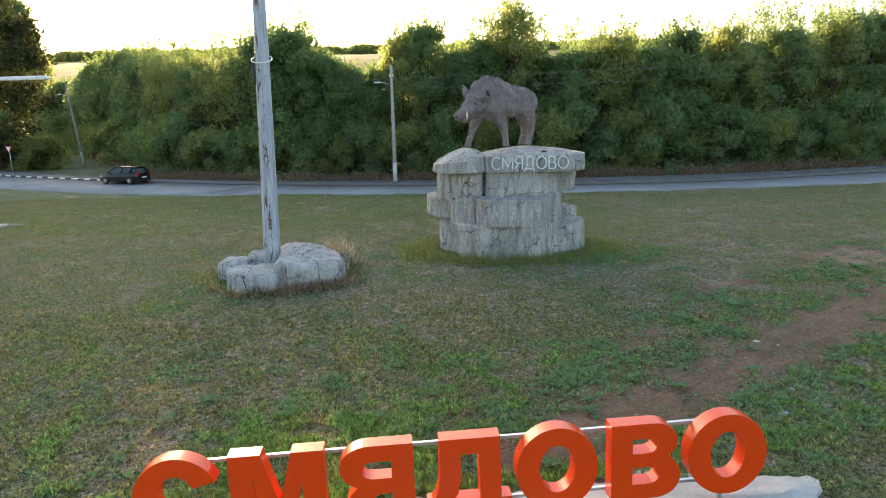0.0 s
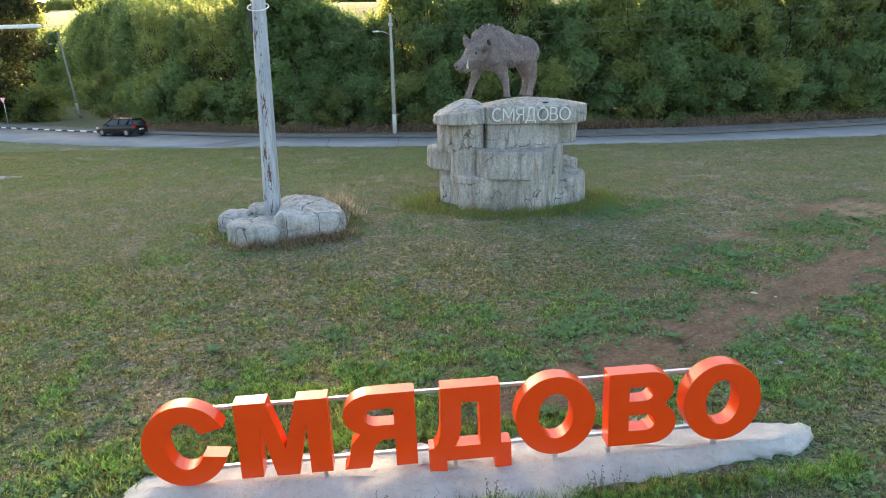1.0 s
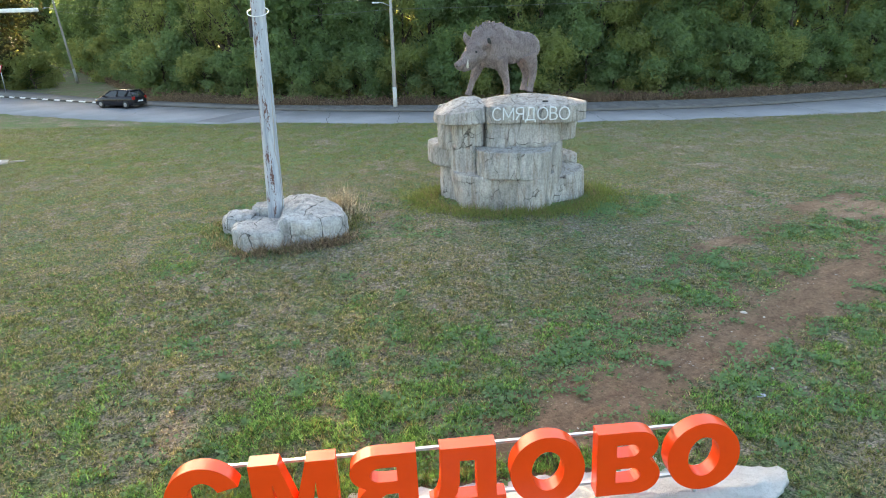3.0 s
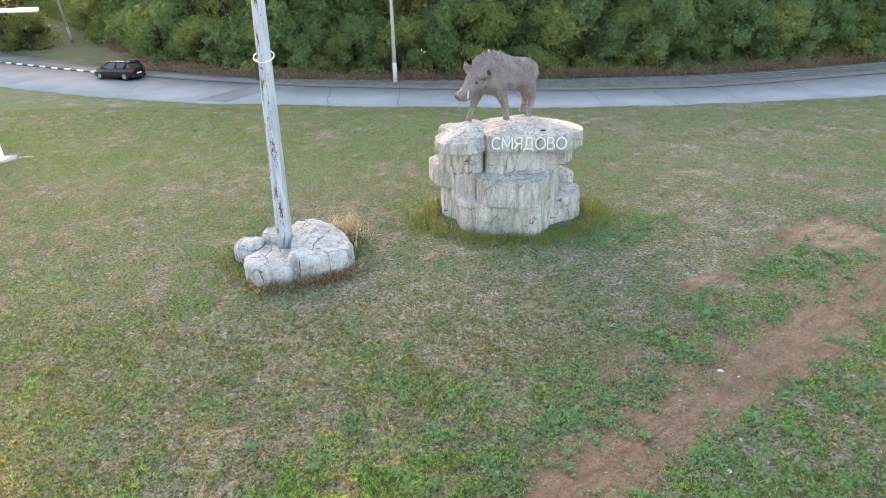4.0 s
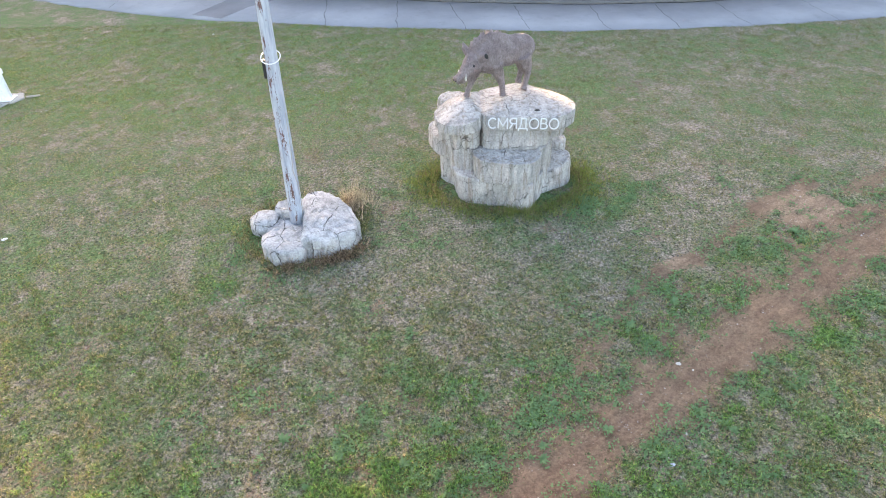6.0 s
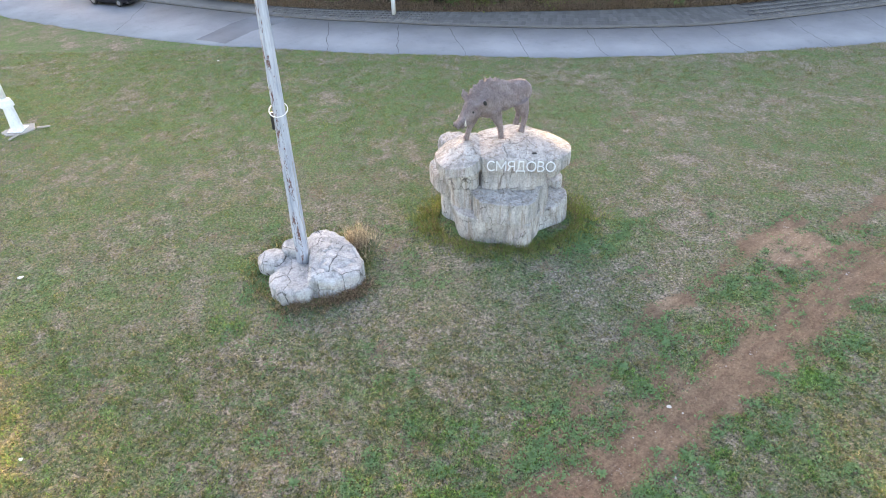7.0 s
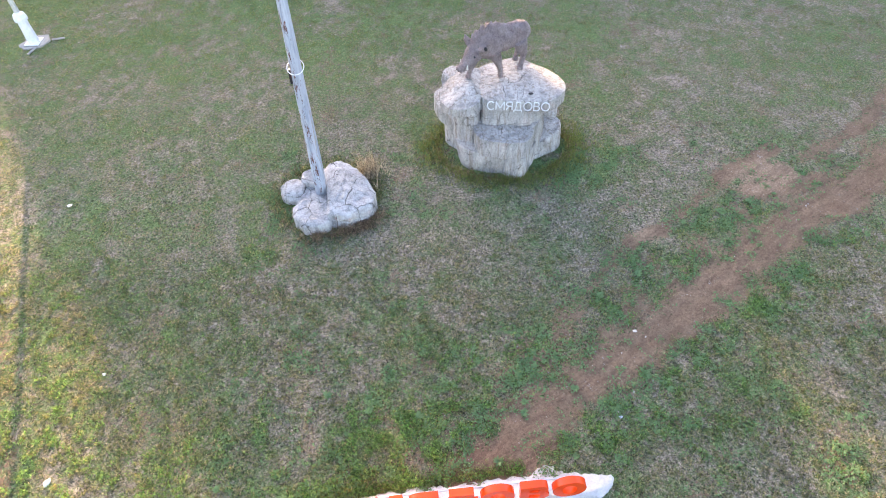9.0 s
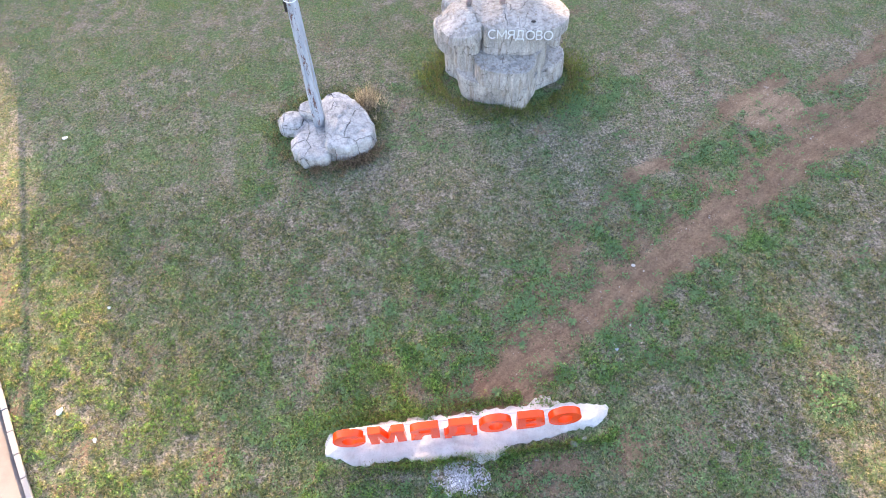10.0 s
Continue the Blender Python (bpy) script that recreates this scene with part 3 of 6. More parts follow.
def strip(name, inner, outer, z, material, label, category, cross=3, drop=0.3):
    """A flat sheet between two curves, with skirts at its edges."""
    n = len(inner)
    rows = [inner + (outer - inner) * t for t in np.linspace(0, 1, cross)]
    verts = [np.c_[rows[0], np.full(n, z - drop)]] + [np.c_[r, np.full(n, z)] for r in rows] + [np.c_[rows[-1], np.full(n, z - drop)]]
    verts = np.vstack(verts)
    i = (np.arange(cross + 1)[:, None] * n + np.arange(n - 1)[None]).ravel()
    me = quads_mesh(name, verts, np.c_[i, i + 1, i + n + 1, i + n])
    me.materials.append(material)
    ob = new(name, me)
    return tagged(ob, label, category, kind="structure")


def resample(line, n):
    d = np.r_[0, np.cumsum(np.hypot(*np.diff(line, axis=0).T))]
    s = np.linspace(0, d[-1], n)
    return np.c_[np.interp(s, d, line[:, 0]), np.interp(s, d, line[:, 1])]


ROAD_Z = -0.42
road = strip("road", resample(NEAR_S, 160), resample(FAR_S, 160), ROAD_Z, M_ROAD, "pale grey concrete ring road with cracked slabs", "road")
WALK_Z = ROAD_Z + 0.13
FAR_K = FAR_S + np.c_[np.zeros(len(FAR_S)), np.full(len(FAR_S), 0.22)]
walkway = strip("pavement", resample(FAR_K, 160), resample(HEDGE_S, 160), WALK_Z, M_WALKWAY, "dark grey stone walkway along the road", "pavement")


def normals2(line):
    d = np.gradient(line, axis=0)
    d /= np.linalg.norm(d, axis=1)[:, None]
    return np.c_[-d[:, 1], d[:, 0]]


# the second road beside the lawn
LEFT_OUT = LEFT_KERB + normals2(LEFT_KERB) * 0.2
LEFT_FAR = LEFT_KERB + normals2(LEFT_KERB) * 7.0
side_road = strip("road_side", resample(LEFT_OUT, 80), resample(LEFT_FAR, 80), -0.16, M_ROAD_B, "pale pinkish concrete road beside the lawn", "road")


def kerb_run(name, line, width, height, z, length, mats, label, span=None):
    """A row of kerb stones along a curve, each one a stone of its own."""
    holder = thing(name, (0, 0, 0), label, "kerb", kind="structure")
    d = np.r_[0, np.cumsum(np.hypot(*np.diff(line, axis=0).T))]
    bm = bmesh.new()
    add_box(bm, -length / 2 + 0.012, length / 2 - 0.012, 0, width, -0.12, height, 0.02)
    base = mesh_of(bm, "kerb_stone", False)
    meshes = []
    for m in mats:
        me = base.copy()
        me.materials.append(m)
        meshes.append(me)
    s, k = 0.0, 0
    while s + length < d[-1]:
        a = np.array([np.interp(s, d, line[:, 0]), np.interp(s, d, line[:, 1])])
        b = np.array([np.interp(s + length, d, line[:, 0]), np.interp(s + length, d, line[:, 1])])
        mid = (a + b) / 2
        if span is None or span[0] < mid[0] < span[1]:
            ob = new("kerb_stone", meshes[k % len(meshes)])
            ob.parent = holder
            ob.matrix_basis = pose(mid[0], mid[1], z + 0.008 * math.sin(k * 2.3), 0.6 * math.sin(k * 1.7), 0, math.degrees(math.atan2(b[1] - a[1], b[0] - a[0])))
        s += length
        k += 1
    return holder


def flat_strip(bm, pts, width, z, jag=0.02):
    """A thin ragged ribbon on a flat surface."""
    p = [Vector((*q, z)) for q in pts]
    side = []
    for i, q in enumerate(p):
        d = (p[min(i + 1, len(p) - 1)] - p[max(i - 1, 0)]).normalized()
        n = Vector((-d.y, d.x, 0)) * width * (0.6 + 0.8 * random.random())
        side.append((bm.verts.new(q + n), bm.verts.new(q - n)))
    for (a, b), (c, e) in zip(side, side[1:]):
        bm.faces.new((a, b, e, c))
    return bm


def road_cracks():
    rnd = random.Random(5)
    for cx in (-26, -8.6, -3.5, 0.9, 5.2, 10.6, 15.05, 19.8, 25.5, 31.0):
        y0, y1 = at_x(NEAR_S, cx) + 0.3, at_x(FAR_S, cx) - 0.3
        pts, x = [], cx
        for k in range(13):
            x += rnd.uniform(-0.11, 0.11)
            pts.append((x - 0.05 * (k - 6), y0 + (y1 - y0) * k / 12))
        part("crack", flat_strip(bmesh.new(), pts, 0.015, ROAD_Z + 0.005), M_CRACK, road)
    bm = bmesh.new()
    poly = [(-18.6, 49.25), (-16.1, 48.2), (-14.8, 50.6), (-12.3, 53.2), (-15.6, 54.4), (-16.9, 52.6)]
    bm.faces.new([bm.verts.new((x, y, ROAD_Z + 0.006)) for x, y in poly])
    bmesh.ops.subdivide_edges(bm, edges=bm.edges[:], cuts=5)
    for v in bm.verts:
        v.co.x += rnd.uniform(-0.08, 0.08)
        v.co.y += rnd.uniform(-0.08, 0.08)
    part("asphalt_patch", bm, M_PATCH, road, "dark worn asphalt patch")


road_cracks()

# ---- the town sign ----
SIGN = pose(0, 7.25, -0.03, 0, 0, 5.1)
LETTER_DEPTH = 0.23


def arc(cx, cz, rx, rz, a0, a1, n):
    return [(cx + rx * math.cos(radians(a0 + (a1 - a0) * k / n)), cz + rz * math.sin(radians(a0 + (a1 - a0) * k / n))) for k in range(n + 1)]


def letter_shapes():
    o = [arc(0.5, 0.5, 0.505, 0.535, 0, 355, 71), arc(0.5, 0.5, 0.225, 0.315, 0, 354, 59)]
    c = [arc(0.5, 0.5, 0.505, 0.535, 24, 340, 62) + arc(0.5, 0.5, 0.225, 0.315, 331, 29, 50)]
    m = [[(0, 0), (0, 1), (0.375, 1), (0.56, 0.345), (0.735, 1), (1.11, 1), (1.11, 0), (0.85, 0), (0.838, 0.73), (0.70, 0), (0.43, 0), (0.272, 0.73), (0.26, 0)]]
    ya = [[(0.90, 0), (0.90, 1)] + arc(0.37, 0.725, 0.35, 0.275, 90, 245, 14) + [(0.17, 0.42), (0.10, 0.33), (0.07, 0.18), (0.045, 0.06), (0, 0), (0.30, 0), (0.335, 0.06), (0.355, 0.2), (0.40, 0.32), (0.48, 0.375), (0.64, 0.38), (0.64, 0)],
          [(0.64, 0.57), (0.64, 0.80)] + arc(0.42, 0.685, 0.15, 0.115, 90, 270, 10)]
    d = [[(0, -0.2), (0, 0.175), (0.06, 0.185), (0.11, 0.25), (0.145, 0.38), (0.16, 0.55), (0.168, 1.0), (0.90, 1.0), (0.90, 0.19), (1.03, 0.19), (1.03, -0.2), (0.83, -0.2), (0.83, 0), (0.21, 0), (0.21, -0.2)],
         [(0.31, 0.19), (0.37, 0.29), (0.405, 0.45), (0.415, 0.80), (0.645, 0.80), (0.645, 0.19)]]
    b = [[(0, 0), (0, 1)] + arc(0.54, 0.755, 0.29, 0.245, 90, -52, 14) + arc(0.56, 0.285, 0.32, 0.285, 55, -90, 14),
         [(0.26, 0.61), (0.26, 0.81)] + arc(0.46, 0.71, 0.12, 0.10, 90, -90, 8), [(0.26, 0.195), (0.26, 0.425)] + arc(0.48, 0.31, 0.135, 0.115, 90, -90, 8)]
    return [(c, -3.755), (m, -2.63), (ya, -1.365), (d, -0.31), (o, 0.795), (b, 1.975), (o, 2.965)]


def town_sign():
    sign = thing("town_sign", SIGN, "row of large glossy orange letters on a galvanised steel rail", "sign")
    for loops, u in letter_shapes():
        me = flat_outline("letter", loops, LETTER_DEPTH, 0.004)
        me.shade_flat()
        ob = part("letter", me, M_ORANGE, sign)
        ob.matrix_basis = Matrix.Translation((u, LETTER_DEPTH / 2, 0.305 + 0.0155 * (u + 0.5))) @ pose(0, 0, 0, 0, -0.9, 0)
    for z in (1.17, 0.345):
        bm = bmesh.new()
        add_box(bm, -3.35, 3.6, 0.235, 0.285, -0.02, 0.02, 0.004)
        ob = part("rail", bm, M_STEEL, sign, "galvanised steel rail")
        ob.matrix_basis = Matrix.Translation((0, 0, z)) @ pose(0, 0, 0, 0, -0.9, 0)
    for u in (-3.3, -1.62, 0.02, 1.32, 2.02, 3.44):
        bm = bmesh.new()
        add_box(bm, u - 0.025, u + 0.025, 0.1, 0.15, 0.02, 0.34 + 0.0155 * u, 0.004)
        add_box(bm, u - 0.07, u + 0.07, 0.05, 0.2, 0.12, 0.135, 0.003)
        part("post", bm, M_STEEL, sign, "short steel foot")


town_sign()


def slab():
    outline = spline([(-4.2, 7.2), (-4.16, 6.9), (-3.84, 6.6), (-2.76, 6.45), (-1.9, 6.58), (-0.75, 6.52), (-0.14, 6.66), (0.3, 6.62), (0.9, 6.55), (1.35, 6.6), (1.75, 6.86), (2.1, 7.06),
                      (2.9, 7.2), (3.64, 7.4), (4.4, 7.62), (4.85, 7.78), (5.0, 8.05), (4.9, 8.3), (4.4, 8.32), (3.6, 8.38), (3.25, 8.62), (2.75, 8.6), (2.4, 8.36), (1.4, 8.2), (0.4, 8.1), (-0.8, 7.98), (-2.2, 7.78), (-3.4, 7.6), (-4.05, 7.45)], 0.1)
    edge = normals2(outline)
    outline = outline + edge * (0.34 * (fbm(outline[:, 0] * 3.2, outline[:, 1] * 3.2, 78, 5) - 0.5))[:, None]
    outline = outline + edge * (0.22 * (fbm(outline[:, 0] * 8.0, outline[:, 1] * 8.0, 79, 4) - 0.5))[:, None]
    cen = np.array([(x, 7.35 + 0.09 * x) for x in outline[:, 0] * 0.86])
    rings, bm = [], bmesh.new()
    fr = [(1.02, -0.1), (1.0, 0.005), (0.988, 0.03)] + [(f, 0.04 + 0.11 * (1 - f)) for f in (0.94, 0.88, 0.82, 0.75, 0.67, 0.58, 0.48, 0.38, 0.28, 0.17, 0.07)]
    wob = np.ones(len(outline))
    for f, z in fr:
        p = cen + (outline - cen) * (f * wob)[:, None]
        zz = z + (0.03 * (fbm(p[:, 0] * 1.7, p[:, 1] * 1.7, 8) - 0.5) * 2 + 0.05 * (fbm(p[:, 0] * 5, p[:, 1] * 6, 9, 5) - 0.5)) * (z > 0.03)
        zz = zz + 0.007 * p[:, 0] * (z > 0.0)
        rings.append([bm.verts.new((a, b, c)) for (a, b), c in zip(p, zz)])
    n = len(outline)
    for a, b in zip(rings, rings[1:]):
        for k in range(n):
            bm.faces.new((a[k], a[(k + 1) % n], b[(k + 1) % n], b[k]))
    bm.faces.new(rings[-1])
    ob = part("sign_base", bm, M_LIME, None, "rough whitewashed concrete slab under the orange letters", True)
    return tagged(ob, category="slab")


slab()

# ---- the boar monument ----


def block(outline, z0, z1, material, parent, dome=0.0, amp=0.045, rnd=0.05, dish=0.0, seed=0, lean=0.0, slope=0.0, name="stone_block", crease=0.0):
    """A rough moulded block: an outline raised from z0 to z1 with rounded edges and an uneven face."""
    pts = np.array(outline + outline[:1], float)
    loop = []
    for _ in range(2):
        q = []
        for a, b in zip(pts, pts[1:]):
            q += [a * 0.88 + b * 0.12, a * 0.12 + b * 0.88]
        pts = np.array(q + q[:1])
    d = np.r_[0, np.cumsum(np.hypot(*np.diff(pts, axis=0).T))]
    n = max(24, int(d[-1] / (0.065 if crease else 0.13)))
    s = np.linspace(0, d[-1], n, endpoint=False)
    ring = np.c_[np.interp(s, d, pts[:, 0]), np.interp(s, d, pts[:, 1])]
    cen = ring.mean(axis=0)
    h = z1 - z0
    rr = min(rnd, h * 0.6)
    levels = [(rr * 0.5, z0), (0.0, z0 + rr * 0.5)]
    levels += [(0.0, z0 + rr + (h - 2 * rr) * t) for t in np.linspace(0.08, 0.95, max(4, int(h / (0.06 if crease else 0.12))))]
    levels += [(rr * 0.12, z1 - rr * 0.45), (rr * 0.45, z1 - rr * 0.12), (rr, z1)]
    caps = [(f, z1 + dome * (1 - f ** 1.6)) for f in ([0.97 - 0.05 * k for k in range(19)] if crease else (0.93, 0.84, 0.72, 0.6, 0.46, 0.32, 0.18, 0.06))]
    bm = bmesh.new()
    rings = []
    for k, (f, z) in enumerate(levels + caps):
        cap = k >= len(levels)
        row = []
        for x, y in ring:
            out = Vector((x - cen[0], y - cen[1], 0)).normalized()
            if cap:
                px, py = cen[0] + (x - out.x * rr - cen[0]) * f, cen[1] + (y - out.y * rr - cen[1]) * f
            else:
                px, py = x - out.x * f, y - out.y * f
            v = Vector((px * 1.3 + seed * 3.1, py * 1.3, z * 1.3))
            w = noise.fractal(v, 0.9, 2.1, 4)
            w2 = noise.noise(v * 3.7)
            if crease:
                near, sites = noise.voronoi(Vector((px * 0.95 + seed * 3.7, py * 0.95, z * 0.8)) + 0.2 * noise.noise_vector(v * 1.3))
                w += 0.22 * (noise.cell_vector(sites[0] * 7.3).x - 0.5) - crease * max(0.0, 1 - (near[1] - near[0]) / 0.05)
            zz = z
            if cap:
                zz += (w * 1.4 + w2 * 0.4) * amp - dish * (1 - f) * (1.2 - f)
            else:
                px += out.x * (w * 1.5 + w2 * 0.35) * amp + lean * (z - z0) * out.x
                py += out.y * (w * 1.5 + w2 * 0.35) * amp + lean * (z - z0) * out.y
                zz += w2 * amp * 0.4 if k > 1 else 0
            zz += slope * (px - cen[0]) * min(1.0, max(0.0, (z - z0) / (z1 - z0)))
            row.append(bm.verts.new((px, py, zz)))
        rings.append(row)
    n = len(ring)
    for a, b in zip(rings, rings[1:]):
        for k in range(n):
            bm.faces.new((a[k], a[(k + 1) % n], b[(k + 1) % n], b[k]))
    bm.faces.new(rings[-1])
    bm.faces.new(rings[0][::-1])
    bmesh.ops.recalc_face_normals(bm, faces=bm.faces[:])
    return part(name, bm, material, parent, shade=True)


def pedestal():
    ped = thing("pedestal", (2.4, 23.9, 0), "stepped pedestal of moulded rock-like concrete blocks with cracks", "pedestal")
    o = Vector((2.4, 23.9))

    def b(pts, z0, z1, **kw):
        return block([(x - o.x, y - o.y) for x, y in pts], z0, z1, M_STONE, ped, **kw)

    # ground course
    b([(0.2, 24.3), (0.46, 22.85), (0.85, 22.45), (1.4, 22.25), (2.4, 22.02), (2.45, 24.5), (0.4, 25.2)], -0.1, 1.32, seed=1, amp=0.05, lean=0.14)
    b([(2.15, 22.2), (2.45, 21.76), (3.2, 21.72), (3.45, 22.2), (3.75, 22.9), (3.7, 25.0), (2.2, 25.0)], -0.1, 1.30, seed=14, amp=0.05, lean=0.03)
    b([(3.45, 22.75), (4.2, 23.2), (4.75, 23.5), (5.02, 23.8), (5.1, 24.3), (4.7, 25.3), (3.5, 25.4)], -0.1, 1.02, seed=2, amp=0.05, dome=0.20, slope=0.20, rnd=0.10)
    b([(4.1, 24.6), (4.8, 24.5), (5.05, 25.1), (4.6, 25.9), (3.7, 25.8)], 0.8, 1.52, seed=7, amp=0.05, dome=0.10, rnd=0.12)
    b([(-0.35, 25.4), (-0.22, 24.35), (0.1, 23.95), (0.45, 23.6), (0.5, 25.4)], -0.1, 1.38, seed=3, amp=0.05)
    # middle course
    b([(1.0, 23.0), (1.05, 22.42), (1.3, 22.0), (1.95, 21.78), (2.5, 21.67), (2.5, 24.6), (1.02, 24.6)], 1.28, 2.2, seed=4, dish=0.05, amp=0.03, rnd=0.03)
    b([(2.38, 22.5), (2.40, 21.68), (3.15, 21.72), (3.5, 22.1), (3.62, 22.6), (3.65, 24.6), (2.38, 24.6)], 1.26, 2.19, seed=15, dish=0.05, amp=0.03, rnd=0.03)
    b([(3.5, 22.6), (3.9, 22.95), (4.15, 23.6), (4.1, 25.2), (3.5, 25.2)], 0.85, 2.28, seed=16, amp=0.04)
    b([(0.14, 24.6), (0.16, 23.4), (0.32, 23.12), (0.98, 22.74), (1.15, 23.0), (1.15, 24.5)], 1.16, 2.28, seed=5, amp=0.035)
    b([(-0.76, 25.6), (-0.72, 25.0), (-0.56, 24.5), (-0.05, 23.9), (0.22, 23.6), (0.3, 25.6), (-0.3, 26.0)], 1.30, 2.08, seed=6, amp=0.05, rnd=0.12)
    # upper course
    b([(0.14, 24.6), (0.16, 23.5), (0.36, 23.02), (0.9, 22.84), (1.22, 22.98), (1.35, 23.4), (1.35, 24.8)], 2.16, 3.12, seed=8, amp=0.04, rnd=0.14)
    b([(-0.32, 25.2), (-0.3, 24.1), (0.2, 23.5), (0.4, 25.3)], 1.98, 3.12, seed=17, amp=0.05)
    b([(1.36, 23.3), (1.46, 23.02), (2.5, 22.88), (3.5, 22.84), (3.85, 22.98), (4.05, 23.4), (4.1, 25.3), (1.3, 25.4)], 2.12, 3.08, seed=9, amp=0.03)
    b([(3.95, 23.6), (4.5, 23.72), (4.75, 24.2), (4.7, 25.2), (3.9, 25.4)], 2.24, 3.08, seed=10, amp=0.04)
    # top slabs
    b([(-0.48, 24.0), (-0.40, 23.2), (-0.05, 22.60), (0.45, 22.38), (0.95, 22.46), (1.25, 22.72), (1.36, 23.1), (1.42, 25.2), (0.7, 25.3), (0.0, 24.7)], 3.05, 3.49, seed=11, dome=0.36, slope=0.14, amp=0.04, rnd=0.05)
    b([(1.32, 23.6), (1.34, 23.08), (1.50, 22.85), (4.12, 22.63), (4.55, 22.9), (4.9, 23.35), (4.97, 23.8), (4.75, 24.35), (4.2, 25.0), (3.6, 25.4), (3.12, 25.95), (2.55, 25.75), (1.8, 25.45), (1.3, 25.2)], 3.02, 3.60, seed=12, dome=0.26, amp=0.006, rnd=0.03)
    b([(-0.35, 25.0), (-0.22, 25.45), (0.15, 25.7), (0.7, 25.65), (1.0, 25.0), (0.2, 24.5)], 2.85, 3.42, seed=13, dome=0.06, rnd=0.12)
    # the town's name in thin painted strokes, each letter raised from the slab's face
    def ring(cx, cz, rx, rz, a0, a1, n=18):
        return arc(cx, cz, rx, rz, a0, a1, n)

    strokes = [
        (0.70, [ring(0.40, 0.5, 0.40, 0.5, 48, 312)]),
        (0.86, [[(0, 0), (0, 1), (0.43, 0.22), (0.86, 1), (0.86, 0)]]),
        (0.62, [[(0.62, 0), (0.62, 1)] + ring(0.28, 0.74, 0.26, 0.26, 90, 270, 10) + [(0.62, 0.48)], [(0.30, 0.48), (0.0, 0)]]),
        (0.80, [[(0, -0.22), (0, 0), (0.80, 0), (0.80, -0.22)], [(0.10, 0), (0.22, 0.4), (0.25, 1), (0.68, 1), (0.68, 0)]]),
        (0.84, [ring(0.42, 0.5, 0.42, 0.5, 0, 360, 28)]),
        (0.58, [[(0, 0.52), (0, 1)] + ring(0.28, 0.76, 0.24, 0.24, 90, -90, 10) + [(0, 0.52)], [(0, 0.52)] + ring(0.30, 0.26, 0.28, 0.26, 90, -90, 10) + [(0, 0), (0, 0.52)]]),
        (0.84, [ring(0.42, 0.5, 0.42, 0.5, 0, 360, 28)]),
    ]
    paint = plain("faded_white", (0.70, 0.72, 0.74), 0.85)
    gap = 0.20
    unit = 2.58 / (sum(w for w, _ in strokes) + gap * 6)
    u = 1.60 - o.x
    for w, lines in strokes:
        bm = bmesh.new()
        for line in lines:
            for p, q in zip(line, line[1:]):
                add_tube(bm, [(u + x * unit, 22.836 - 0.084 * (u + x * unit + o.x - 1.5) - 0.028 - o.y, 3.14 + z * 0.41) for x, z in (p, q)], 0.027, 6, True, (0, 1, 0))
        part("letter", bm, paint, ped, "white painted letter cut in the stone")
        u += (w + gap) * unit
    # solid black bead paints the dark of a hole; nothing is hollowed out
    bm = bmesh.new()
    bmesh.ops.create_icosphere(bm, subdivisions=2, radius=0.07, matrix=Matrix.Translation((3.42 - o.x, 23.05 - o.y, 3.70)) @ Matrix.Diagonal((1.6, 1, 0.5, 1)))
    part("socket", bm, M_BLACK, ped, "black oval standing in for the dark of a hole in the top slab")
    return ped


pedestal()


